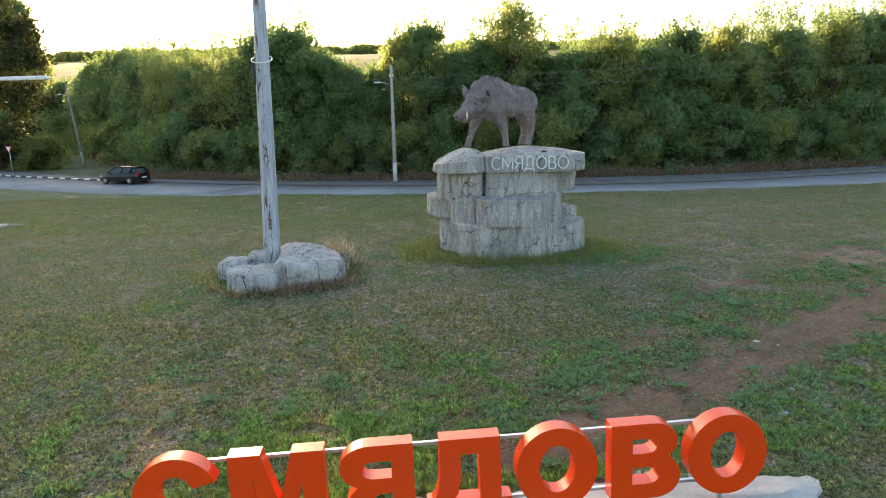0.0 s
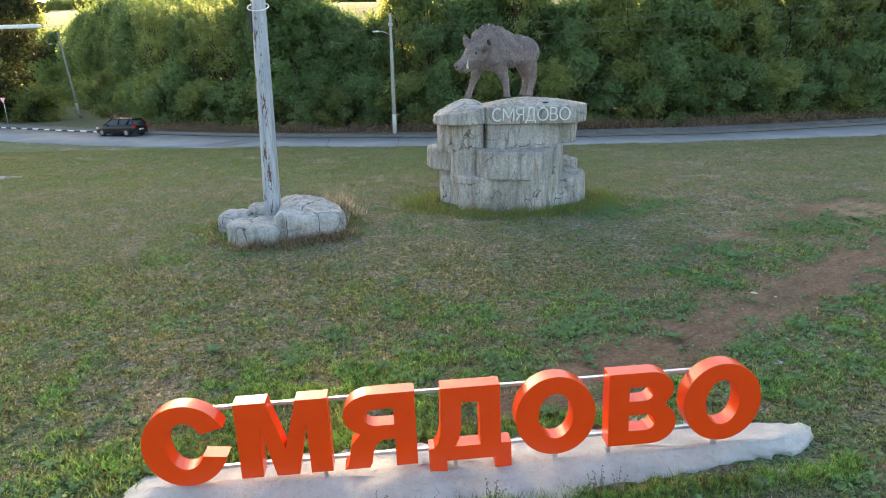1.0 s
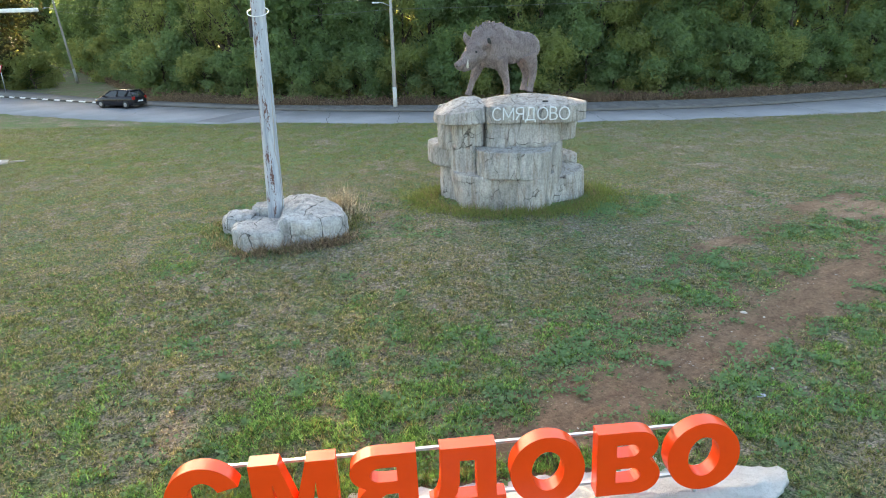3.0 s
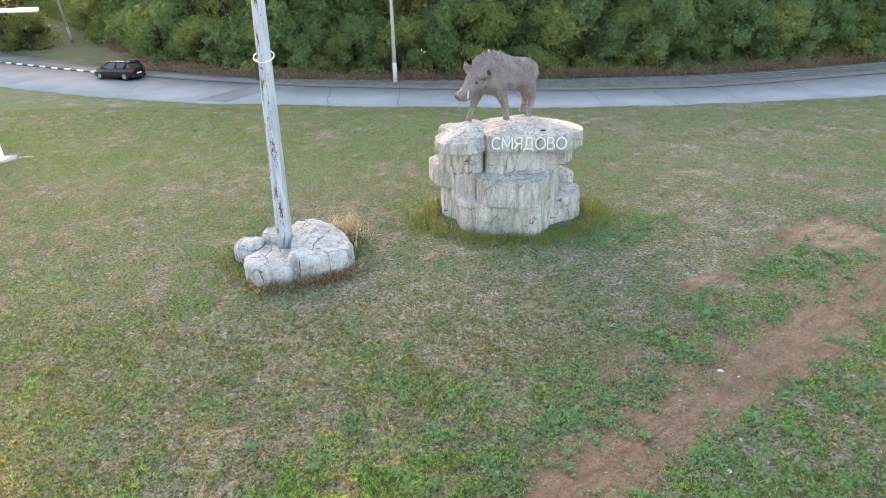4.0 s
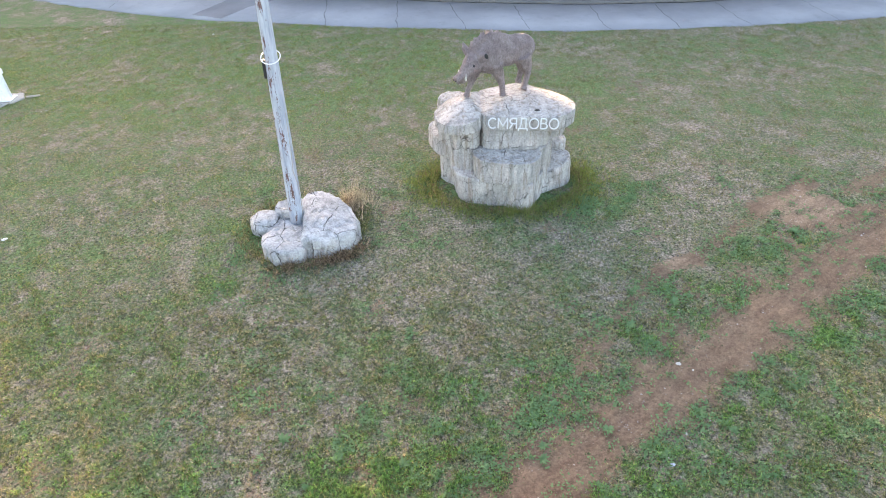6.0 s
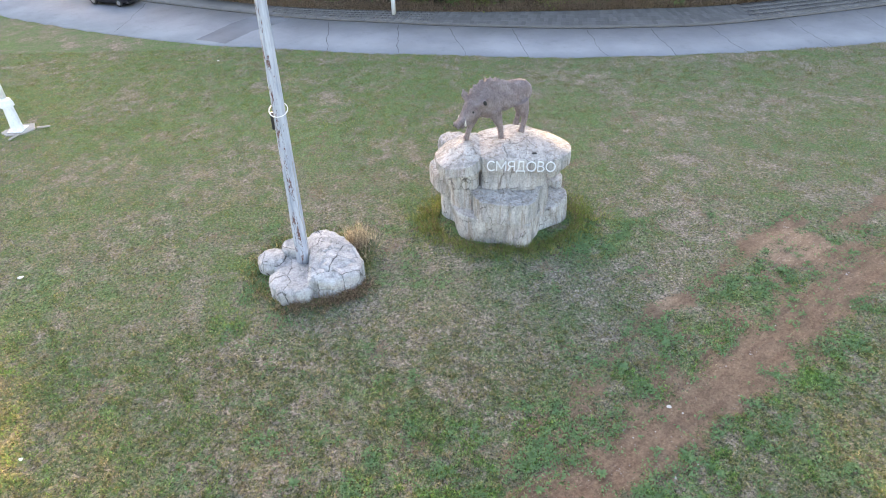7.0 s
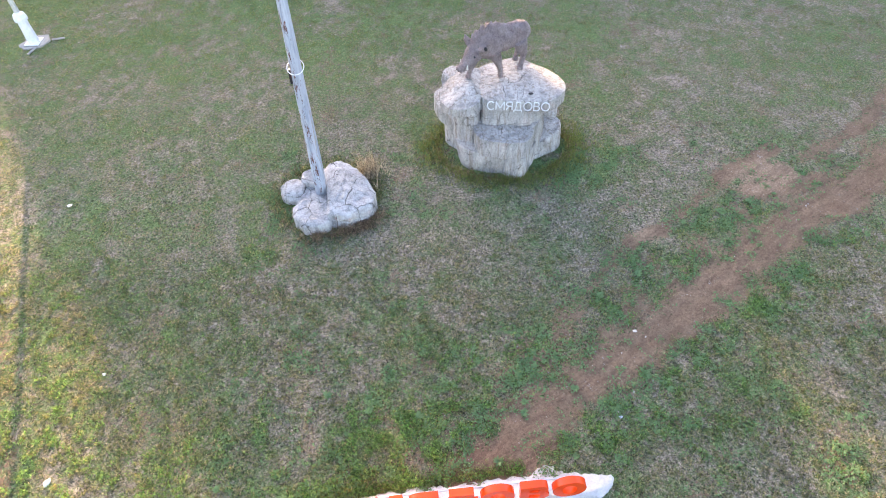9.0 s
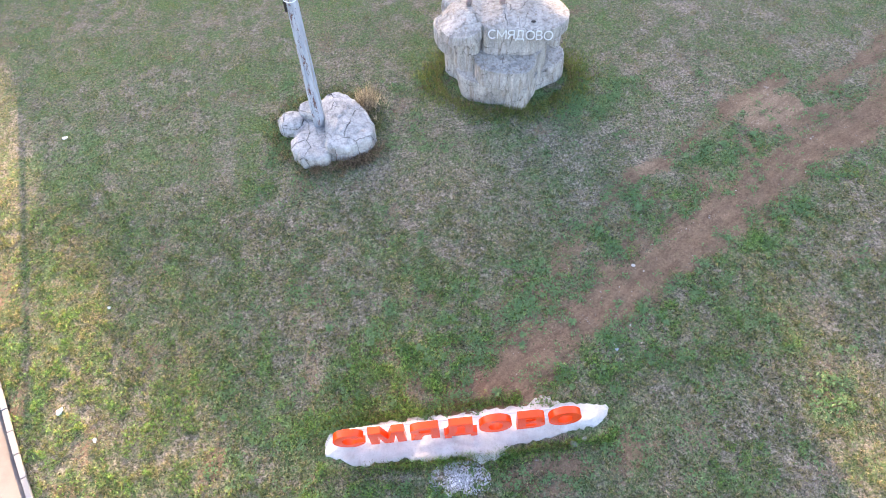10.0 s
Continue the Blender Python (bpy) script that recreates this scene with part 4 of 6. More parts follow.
def boar():
    """One mesh: overlapping body forms fused by remeshing, tusks added after."""
    bm = bmesh.new()

    def ball(x, y, z, rx, ry, rz, tilt=0.0, turn=0.0):
        bmesh.ops.create_icosphere(bm, subdivisions=3, radius=1, matrix=Matrix.Translation((x, y, z)) @ Matrix.Rotation(radians(turn), 4, "Z") @ Matrix.Rotation(radians(tilt), 4, "Y") @ Matrix.Diagonal((rx, ry, rz, 1)))

    def limb(pts, radii):
        add_tube(bm, pts, radii, 12)

    def leg(pts, radii):
        add_tube(bm, pts, radii, 12, True, (0, 1, 0))

    # x runs from the snout to the tail, z up from the hooves
    ball(1.66, 0.0, 1.52, 0.70, 0.44, 0.64, -4)
    ball(1.70, 0.0, 2.00, 0.62, 0.27, 0.40, 6)
    ball(1.42, 0.0, 1.66, 0.56, 0.42, 0.64, 12)
    ball(2.30, 0.02, 1.53, 0.80, 0.42, 0.53, 5)
    ball(3.02, 0.04, 1.56, 0.62, 0.40, 0.52, 4)
    ball(2.02, 0.0, 1.92, 0.72, 0.27, 0.38, 9)
    ball(2.70, 0.02, 1.80, 0.62, 0.30, 0.34, 6)
    ball(1.12, -0.04, 1.70, 0.48, 0.36, 0.50, 28)
    ball(0.80, -0.12, 1.52, 0.46, 0.31, 0.38, -38)
    limb([(0.80, -0.13, 1.50), (0.48, -0.19, 1.32), (0.22, -0.24, 1.17), (-0.02, -0.27, 1.09)], [0.39, 0.29, 0.19, 0.145])
    ball(0.66, -0.17, 1.24, 0.32, 0.22, 0.20, -30)
    ball(-0.04, -0.27, 1.08, 0.06, 0.165, 0.165, -30)
    limb([(0.62, -0.15, 1.14), (0.36, -0.20, 1.02), (0.14, -0.25, 0.98)], [0.18, 0.13, 0.09])
    # mane of stiff bristles from the brow to the middle of the back
    hair = random.Random(9)
    for k in range(150):
        t = k / 149
        x = 0.80 + 1.85 * t
        z = 1.98 + 0.52 * math.sin(math.pi * min(1, t * 0.92 + 0.14)) ** 0.9 - 0.10 * t
        y = hair.uniform(-0.13, 0.11)
        limb([(x, y, z - 0.24), (x + hair.uniform(0.02, 0.14), y * 1.5, z + hair.uniform(-0.05, 0.14) - abs(y) * 0.9)], [0.075, 0.016])
    # legs
    leg([(1.30, 0.20, 1.30), (1.08, 0.30, 0.84), (0.94, 0.35, 0.44), (0.84, 0.38, 0.16), (0.78, 0.39, 0.0)], [0.29, 0.18, 0.115, 0.105, 0.14])
    leg([(1.68, -0.20, 1.30), (1.82, -0.27, 0.86), (1.96, -0.30, 0.46), (1.98, -0.32, 0.16), (1.97, -0.33, 0.0)], [0.32, 0.20, 0.125, 0.108, 0.145])
    leg([(2.94, -0.16, 1.35), (3.12, -0.26, 0.88), (3.14, -0.31, 0.55), (3.02, -0.33, 0.20), (2.96, -0.34, 0.0)], [0.38, 0.22, 0.13, 0.11, 0.145])
    leg([(3.06, 0.22, 1.30), (3.24, 0.28, 0.84), (3.30, 0.30, 0.52), (3.22, 0.31, 0.20), (3.18, 0.31, 0.0)], [0.34, 0.20, 0.125, 0.108, 0.145])
    # ears, brow and tail
    limb([(0.94, -0.38, 1.68), (1.04, -0.54, 1.82), (1.16, -0.62, 2.04)], [0.15, 0.17, 0.03])
    limb([(0.74, 0.20, 1.76), (0.66, 0.27, 1.96), (0.62, 0.30, 2.18)], [0.13, 0.13, 0.025])
    ball(0.62, -0.36, 1.52, 0.12, 0.07, 0.07, -30)
    limb([(3.34, 0.02, 1.66), (3.45, 0.04, 1.48), (3.46, 0.05, 1.2)], [0.06, 0.04, 0.03])
    tmp = new("boar_forms", mesh_of(bm, "boar_forms", False))
    rm = tmp.modifiers.new("fuse", "REMESH")
    rm.mode, rm.voxel_size = "VOXEL", 0.03
    sm = tmp.modifiers.new("ease", "SMOOTH")
    sm.factor, sm.iterations = 0.5, 2
    me = bpy.data.meshes.new_from_object(tmp.evaluated_get(bpy.context.evaluated_depsgraph_get()))
    bpy.data.objects.remove(tmp)
    bm = bmesh.new()
    bm.from_mesh(me)
    for v in bm.verts:
        calm = 0.3 if v.co.z < 0.7 else 1.0
        rough = noise.noise(v.co * 5) * 0.022 + noise.noise(Vector((v.co.x * 14, v.co.y * 14, v.co.z * 7))) * 0.026
        v.co += v.normal * rough * calm
    split = len(bm.faces)
    for side in (-1, 1):
        add_tube(bm, [(0.30, -0.20 + side * 0.17, 1.04), (0.24, -0.20 + side * 0.25, 1.12), (0.26, -0.20 + side * 0.26, 1.30)], [0.045, 0.038, 0.010], 8)
    bm.faces.ensure_lookup_table()
    for fc in bm.faces[split:]:
        fc.material_index = 1
    # black beads: eyes, and the shade in nostrils and ear put in as colour
    split = len(bm.faces)
    for side in (-1, 1):
        bmesh.ops.create_icosphere(bm, subdivisions=2, radius=0.035, matrix=Matrix.Translation((-0.105, -0.27 + side * 0.07, 1.09)))
        bmesh.ops.create_icosphere(bm, subdivisions=2, radius=0.045, matrix=Matrix.Translation((0.60, -0.13 + side * 0.315, 1.52)))
    bmesh.ops.create_icosphere(bm, subdivisions=2, radius=0.1, matrix=Matrix.Translation((0.99, -0.66, 1.86)) @ Matrix.Rotation(radians(-25), 4, "Y") @ Matrix.Diagonal((0.7, 0.35, 1.2, 1)))
    bm.faces.ensure_lookup_table()
    for fc in bm.faces[split:]:
        fc.material_index = 2
    ob = part("boar_statue", bm, None, None, "grey-brown concrete statue of a standing wild boar", True)
    ob.data.materials.append(M_BOAR)
    ob.data.materials.append(M_TUSK)
    ob.data.materials.append(M_BLACK)
    ob.matrix_basis = pose(0.335, 23.36, 3.85, 0, 0, 31)
    return tagged(ob, category="statue")


boar()

# ---- the old flagpole on its boulders ----


def boulder(cx, cy, rx, ry, h, seed, parent, turn=0.0, square=3.2):
    bm = bmesh.new()
    bmesh.ops.create_icosphere(bm, subdivisions=5, radius=1)
    for v in bm.verts:
        c = v.co.copy()
        k = (abs(c.x) ** square + abs(c.y) ** square + abs(c.z) ** square) ** (-1 / square)
        c = c * k
        w = noise.fractal(Vector((c.x * 1.1 + seed * 5.3, c.y * 1.1, c.z * 1.1)), 0.9, 2.1, 5)
        near, sites = noise.voronoi(Vector((c.x * rx * 1.05 + seed * 3.7, c.y * ry * 1.05, c.z * h * 0.8)) + 0.16 * noise.noise_vector(c * 2.2))
        cell = noise.cell_vector(sites[0] * 7.3)
        facet = 0.055 * (cell.x - 0.5) + 0.07 * c.dot(cell - Vector((0.5, 0.5, 0.5)))
        c = c * (1 + 0.10 * w + facet - 0.045 * max(0.0, 1 - (near[1] - near[0]) / 0.055))
        v.co = Vector((c.x * rx, c.y * ry, max(-0.15, h * 0.28 + c.z * h * 0.72)))
    ob = part("boulder", bm, M_BOULDER, parent, shade=True)
    ob.matrix_basis = pose(cx, cy, 0, 0, 0, turn)
    return ob


def flagpole():
    base = thing("rock_base", (-5.55, 20.7, 0), "pale grey moulded boulders with dark cracks round the pole's foot", "rocks")
    o = Vector((-5.55, 20.7))

    def rock(pts, top, **kw):
        return block([(x - o.x, y - o.y) for x, y in pts], -0.12, top, M_BOULDER, base, name="boulder", **kw)

    rock([(-5.28, 20.4), (-5.2, 19.15), (-4.3, 19.05), (-3.38, 19.65), (-3.22, 20.2), (-3.45, 21.0), (-4.1, 21.9), (-4.9, 22.5), (-5.5, 22.4), (-5.6, 21.6)], 0.84, dome=0.16, amp=0.07, rnd=0.18, seed=21, slope=-0.05, crease=0.5)
    rock([(-6.72, 19.9), (-6.68, 19.25), (-6.15, 18.7), (-5.1, 18.85), (-5.0, 20.1), (-5.5, 20.4), (-6.4, 20.35)], 0.62, dome=0.04, amp=0.06, rnd=0.16, seed=22, dish=0.10, crease=0.5)
    rock([(-6.62, 21.9), (-6.6, 21.3), (-5.9, 21.0), (-5.5, 21.3), (-5.5, 22.1), (-6.2, 22.2)], 0.74, dome=0.04, amp=0.06, rnd=0.16, seed=23, crease=0.5)
    boulder(-1.36, 0.40, 0.60, 0.60, 0.64, 3, base, 20, 2.8)
    boulder(-0.30, 0.10, 1.0, 1.0, 0.46, 5, base, 30, 3.0)
    pole = thing("flagpole", pose(-5.67, 20.9, 0.42, 0, 1.5, 0), "tall pale blue steel pole with flaking paint and rust", "pole")
    bm = bmesh.new()
    zs = [-0.35, 0.6, 2, 4, 6.5, 9, 12, 15]
    add_tube(bm, [(0, 0, z) for z in zs], [0.27, 0.265, 0.252, 0.235, 0.212, 0.19, 0.16, 0.13], 28)
    part("shaft", bm, M_POLE, pole, shade=True)
    bm = bmesh.new()
    ringpts = [(0.31 * math.cos(a), 0.30 * math.sin(a) - 0.05, 6.42 + 0.13 * math.sin(a)) for a in (2 * math.pi * k / 28 for k in range(29))]
    add_tube(bm, ringpts, 0.017, 8, False)
    part("hoop", bm, M_WHITE, pole, "white hoop round the shaft", True)
    bm = bmesh.new()
    add_box(bm, -0.30, -0.20, -0.10, 0.02, 5.7, 6.32, 0.02)
    part("junction_box", bm, M_BLACK, pole, "small black box")
    bm = bmesh.new()
    add_box(bm, -0.10, 0.11, -0.262, -0.235, 1.0, 1.55, 0.02)
    part("hatch", bm, M_POLE, pole, "rusty maintenance hatch")
    for bx, bz in ((-0.04, 1.12), (0.05, 1.12), (-0.04, 1.30), (0.05, 1.30), (0.0, 1.45)):
        bm = bmesh.new()
        bmesh.ops.create_icosphere(bm, subdivisions=1, radius=0.018, matrix=Matrix.Translation((bx, -0.268, bz)))
        part("bolt", bm, M_STEEL, pole)
    bm = bmesh.new()
    add_tube(bm, [(0.25, -0.12, 0.1), (0.262, -0.06, 0.9), (0.24, -0.1, 1.7), (0.17, -0.19, 2.3), (0.2, -0.15, 3.0), (0.2, -0.11, 4.5)], 0.014, 6)
    part("cable", bm, M_UTIL, pole, "thin cable up the shaft", True)


flagpole()

# ---- trees and shrubs behind the road ----
SKYLINE = [(-80, 17), (-46, 17), (-38, 16), (-36.6, 11), (-35.8, 8.9), (-32.6, 8.9), (-31.2, 10.4), (-27, 11.4), (-24, 11.8), (-19.5, 12.1), (-15, 12.4), (-12.3, 13.3), (-10.8, 12.2), (-9.8, 9.4), (-6.0, 9.0), (-4.8, 10.2), (-3.6, 12.4), (-2.1, 12.8), (1, 11.8), (6, 14.2),
           (8.5, 12.4), (11, 11.8), (18.6, 12.2), (26, 12.5), (31, 13), (36, 13.2), (42, 14), (80, 17)]


def leaf_cards(centres, normals, size, rnd, stretch=1.7):
    """Small folded leaves: two triangles each, round the given centres."""
    n = len(centres)
    d = rnd.normal(size=(n, 3))
    d /= np.linalg.norm(d, axis=1)[:, None]
    nn = normals + 0.9 * rnd.normal(size=(n, 3))
    nn /= np.linalg.norm(nn, axis=1)[:, None]
    u = np.cross(nn, d)
    u /= np.linalg.norm(u, axis=1)[:, None] + 1e-9
    w = np.cross(nn, u)
    s = size * rnd.uniform(0.6, 1.4, n)[:, None]
    v = np.stack([centres - u * s * stretch * 0.5, centres - w * s * 0.5 - nn * s * 0.12, centres + u * s * stretch * 0.5, centres + w * s * 0.5 - nn * s * 0.12], 1).reshape(-1, 3)
    f = np.arange(4 * n).reshape(n, 4)
    return v, f


def crown(height, width, low, lobes, leaves, size, seed):
    """Leaf clumps gathered round many boughs, uneven in outline, with gaps between."""
    rnd = np.random.default_rng(seed)
    cs, rs = [], []
    for k in range(lobes):
        t = rnd.uniform(0, 1) ** 0.8
        z = low + (height - low) * t
        spread = width * 0.5 * (math.sin(math.pi * min(1.0, 0.18 + 0.80 * t)) ** 0.7)
        a, r = rnd.uniform(0, 2 * math.pi), spread * math.sqrt(rnd.uniform(0.05, 1))
        cs.append((r * math.cos(a), r * math.sin(a), z))
        rs.append(width * rnd.uniform(0.07, 0.17))
    cs, rs = np.array(cs), np.array(rs)
    cs[:, 2] = np.minimum(cs[:, 2], height - rs)
    pick = rnd.choice(lobes, leaves, p=rs ** 2 / (rs ** 2).sum())
    dirs = rnd.normal(size=(leaves, 3))
    dirs /= np.linalg.norm(dirs, axis=1)[:, None]
    rad = rs[pick] * np.where(rnd.uniform(0, 1, leaves) < 0.2, rnd.uniform(0.9, 1.9, leaves), rnd.uniform(0.3, 1.15, leaves) ** 0.7)
    pos = cs[pick] + dirs * rad[:, None] * np.array((1, 1, 0.8))
    pos[:, 2] = np.clip(pos[:, 2], 0.05, height * 1.03)
    # thin sprays of leaves standing out of the crown
    top = cs[np.argsort(-(cs[:, 2] + 0.5 * np.hypot(cs[:, 0], cs[:, 1])))[: max(8, lobes // 2)]]
    count = lobes // 2
    start = top[rnd.integers(0, len(top), count)]
    way = np.c_[rnd.normal(0, 0.45, (count, 2)) + 0.25 * start[:, :2] / width, np.full(count, 1.0)]
    way /= np.linalg.norm(way, axis=1)[:, None]
    far = rnd.uniform(0.10, 0.20, count) * height ** 0.5 * 3.0
    along = rnd.uniform(0.25, 1.0, (count, 26))
    twig = (start[:, None] + way[:, None] * (far[:, None] * along)[:, :, None] + rnd.normal(0, 0.12, (count, 26, 3)) * (1.25 - along)[:, :, None] * 1.5).reshape(-1, 3)
    twig[:, 2] = np.clip(twig[:, 2], 0.05, height * 1.09)
    pos, dirs = np.vstack([pos, twig]), np.vstack([dirs, rnd.normal(size=twig.shape)])
    v, f = leaf_cards(pos, dirs + np.array((0, 0, 0.5)), size, rnd)
    return v, f, cs


def tree(name, height, width, low, lobes, leaves, size, seed, leaf_mat, label, category):
    rnd = random.Random(seed)
    t = thing(name, (0, 0, 0), label, category, "trees and shrubs along the road")
    v, f, cs = crown(height, width, low, lobes, leaves, size, seed)
    me = quads_mesh("crown", v, f)
    me.materials.append(leaf_mat)
    bm = bmesh.new()
    lean = (rnd.uniform(-0.3, 0.3), rnd.uniform(-0.3, 0.3))
    top = height * 0.8
    axis = [(lean[0] * k / 5 + 0.1 * math.sin(k * 1.9 + seed), lean[1] * k / 5, -0.2 + (top + 0.2) * k / 5) for k in range(6)]
    r0 = 0.018 * height + 0.03
    add_tube(bm, axis, [r0 * 1.25, r0 * 0.9, r0 * 0.7, r0 * 0.5, r0 * 0.3, r0 * 0.12], 8)
    part("trunk", bm, M_BARK, t, shade=True)
    for k in range(min(12, lobes)):
        c = Vector(cs[(k * 7) % lobes])
        zb = max(low * 0.6, min(top * 0.9, c.z * 0.62))
        f0 = (zb + 0.2) / (top + 0.2)
        start = Vector((lean[0] * f0, lean[1] * f0, zb))
        bm = bmesh.new()
        add_tube(bm, [start, start.lerp(c, 0.5) + Vector((0, 0, 0.12 * height * 0.2)), c], [r0 * 0.42, r0 * 0.24, r0 * 0.06], 6)
        part("limb", bm, M_BARK, t, shade=True)
    part("crown", me, None, t)
    return t


def far_woods():
    """The wood on the ridge behind, too far to tell its trees apart."""
    rnd = np.random.default_rng(3)
    n = 30000
    x = rnd.uniform(-650, 250, n)
    y = rnd.uniform(690, 740, n)
    h = 9 + 4 * vnoise(x * 0.05, y * 0.02, 6)
    base = ground_z(x, y)
    c = np.c_[x, y, base + h * rnd.uniform(0.1, 1, n)]
    v, f = leaf_cards(c, np.tile((0, -1.0, 0.3), (n, 1)), 3.4, rnd, 1.2)
    me = quads_mesh("far_woods", v, f)
    # the lighter olive leaf colour stands in for the haze of distance
    me.materials.append(M_LEAF_C)
    tagged(new("far_woods", me), "distant wood along the ridge", "woods", kind="stuff")


def plant_trees():
    kinds = [
        tree("tree", 12, 7.0, 1.6, 70, 15200, 0.168, 11, M_LEAF, "tall leafy green tree with an uneven crown", "tree"),
        tree("tree", 12, 6.2, 2.2, 64, 12800, 0.152, 12, M_LEAF_B, "slender acacia tree with airy green foliage", "tree"),
        tree("tree", 12, 7.6, 1.2, 76, 16000, 0.176, 13, M_LEAF, "broad dense green tree", "tree"),
        tree("tree", 12, 6.0, 2.0, 54, 9600, 0.152, 14, M_LEAF_C, "thin olive-green tree with gaps in its crown", "tree"),
    ]
    airy = tree("tree", 12, 5.4, 3.4, 44, 2200, 0.15, 15, M_LEAF_C, "slender airy tree with light showing through", "tree")
    wispy = tree("tree", 12, 4.6, 4.0, 60, 1500, 0.13, 16, M_LEAF_B, "thin young tree with feathery top twigs", "tree")
    low = [
        tree("shrub", 5, 5.2, 0.1, 44, 9600, 0.144, 21, M_LEAF_B, "dense leafy shrub reaching the ground", "shrub"),
        tree("shrub", 5, 4.6, 0.1, 40, 8320, 0.136, 22, M_LEAF, "dark green shrub reaching the ground", "shrub"),
        tree("shrub", 5, 5.6, 0.1, 44, 8960, 0.144, 23, M_LEAF_C, "olive-green thicket with dry twigs", "shrub"),
    ]
    rnd = random.Random(42)
    used = set()

    def put(kind, base_h, x, y, h, wide=1.0):
        s = h / base_h
        w = s ** 0.6 * wide
        m = pose(x, y, float(ground_z(x, y)) - 0.05, 0, 0, rnd.uniform(0, 360))
        if kind in used:
            ob = copy_thing(kind, m)
        else:
            ob = kind
            ob.matrix_basis = m
            used.add(kind)
        ob.scale = (w, w, s)

    def top_at(x, y):
        """The height at which the wood's outline stands over this place."""
        h = float(np.interp(x * 62 / y, [p[0] for p in SKYLINE], [p[1] for p in SKYLINE]))
        return 5.1 + (h - 5.1) * y / 62

    glades = ((-3.2, 12.4, 2.4), (-6.1, 10.4, 2.4), (12.2, 7.6, 2.2))

    def under_sun(x, y, h, rides=glades):
        """Where the evening sun reaches the lawn through gaps, trees stay under its rays."""
        for tx, ty, half in rides:
            gap = abs((x - tx) * math.cos(SUN_AZ) - (y - ty) * math.sin(SUN_AZ))
            if gap < half:
                h = min(h, math.hypot(x - tx, y - ty) * math.tan(SUN_EL) - 0.5)
        return h

    for row, (d0, d1, step, share) in enumerate(((4.0, 6.0, 2.4, 1.0), (7.5, 10.5, 2.7, 0.84), (13, 17, 3.2, 0.80))):
        x, k = -135.0 + row, row
        while x < 68:
            y = float(at_x(TREELINE, x)) + rnd.uniform(d0, d1)
            thin = -33 < x < -17 and rnd.random() < 0.85
            h = top_at(x, y) * share * rnd.uniform(0.82, 1.05)
            put(airy if thin else kinds[(k * 5 + rnd.randrange(2)) % 4], 12, x, y, h if thin and row == 1 else under_sun(x, y, h), rnd.uniform(0.75, 1.05))
            x += rnd.uniform(0.85, 1.15) * step * (1.6 if x < -62 else 0.6 if x < -18 else 1.0)
            k += 1
    x, k = -110.0, 0
    while x < 64:
        y = float(at_x(TREELINE, x))
        put(low[k % 3], 5, x, y + rnd.uniform(1.7, 2.8), rnd.uniform(3.2, 6.0))
        x += rnd.uniform(1.7, 2.5) * (2.0 if x < -60 else 1.0)
        k += 1
    x, k = -66.0, 0
    while x < -49:
        put(low[k % 3], 5, x, float(at_x(HEDGE_S, x)) + rnd.uniform(2.5, 7.0), rnd.uniform(2.2, 4.4), 1.2)
        x += rnd.uniform(1.2, 2.0)
        k += 1
    x, k = -75.0, 1
    while x < 62:
        put(low[k % 3], 5, x, float(at_x(TREELINE, x)) + rnd.uniform(4.5, 6.5), rnd.uniform(3.0, 4.6), 1.15)
        x += rnd.uniform(1.9, 2.6)
        k += 1
    # thin young trees that stand a little over the rest
    x = -44.0
    while x < 58:
        y = float(at_x(TREELINE, x)) + rnd.uniform(6.0, 9.0)
        put(wispy, 12, x, y, under_sun(x, y, top_at(x, y) * rnd.uniform(0.94, 1.06), glades[2:]), rnd.uniform(0.8, 1.1))
        x += rnd.uniform(1.6, 4.0) * (0.5 if -15 < x < -8 else 1.0)
    # a tall broad-leaved tree at the road's bend, with very dark leaves
    broadleaf = tree("pine_tree", 22, 13, 1.0, 120, 26000, 0.26, 31, M_DARK_LEAF, "tall dark broadleaf tree at the bend", "tree")
    broadleaf.matrix_basis = pose(-54.5, 81.5, 0.0, 0, 0, 40)


plant_trees()
far_woods()

# ---- poles, wires, lamp and road sign ----


def utility_pole(at, height, lean, label):
    p = thing("utility_pole", pose(*at, lean[1], lean[0], 0), label, "utility pole", "utility poles by the road")
    bm = bmesh.new()
    add_tube(bm, [(0, 0, -0.3), (0, 0, height * 0.5), (0, 0, height)], [0.17, 0.14, 0.10], 10)
    part("shaft", bm, M_UTIL, p, shade=True)
    bm = bmesh.new()
    add_tube(bm, [(0, 0, 0.02), (0, 0, 1.6)], [0.176, 0.166], 10)
    part("whitewash", bm, M_FADED, p, "whitewashed foot of the pole", True)
    bm = bmesh.new()
    add_tube(bm, [(0, -0.05, height - 1.6), (-0.5, -0.25, height - 1.35), (-0.95, -0.4, height - 1.3)], 0.03, 8)
    arm = part("lamp_arm", bm, M_STEEL, p, "thin curved steel arm", True)
    bm = bmesh.new()
    add_box(bm, -1.35, -0.85, -0.5, -0.3, height - 1.38, height - 1.26, 0.04)
    part("lamp_head", bm, M_LAMPGLASS, arm, "small grey lamp head")
    for dx in (-0.12, 0.12):
        bm = bmesh.new()
        add_tube(bm, [(dx, 0, height - 0.9), (dx, 0, height - 0.72)], [0.05, 0.035], 8)
        part("insulator", bm, M_WHITE, p, shade=True)
    return p


utility_pole((-4.05, 53.25, -0.35), 9.15, (0.2, 0), "slim grey concrete utility pole with a white foot")
utility_pole((-47.0, 86.5, -0.3), 10.3, (-5.5, 0), "leaning grey concrete utility pole with a small lamp")


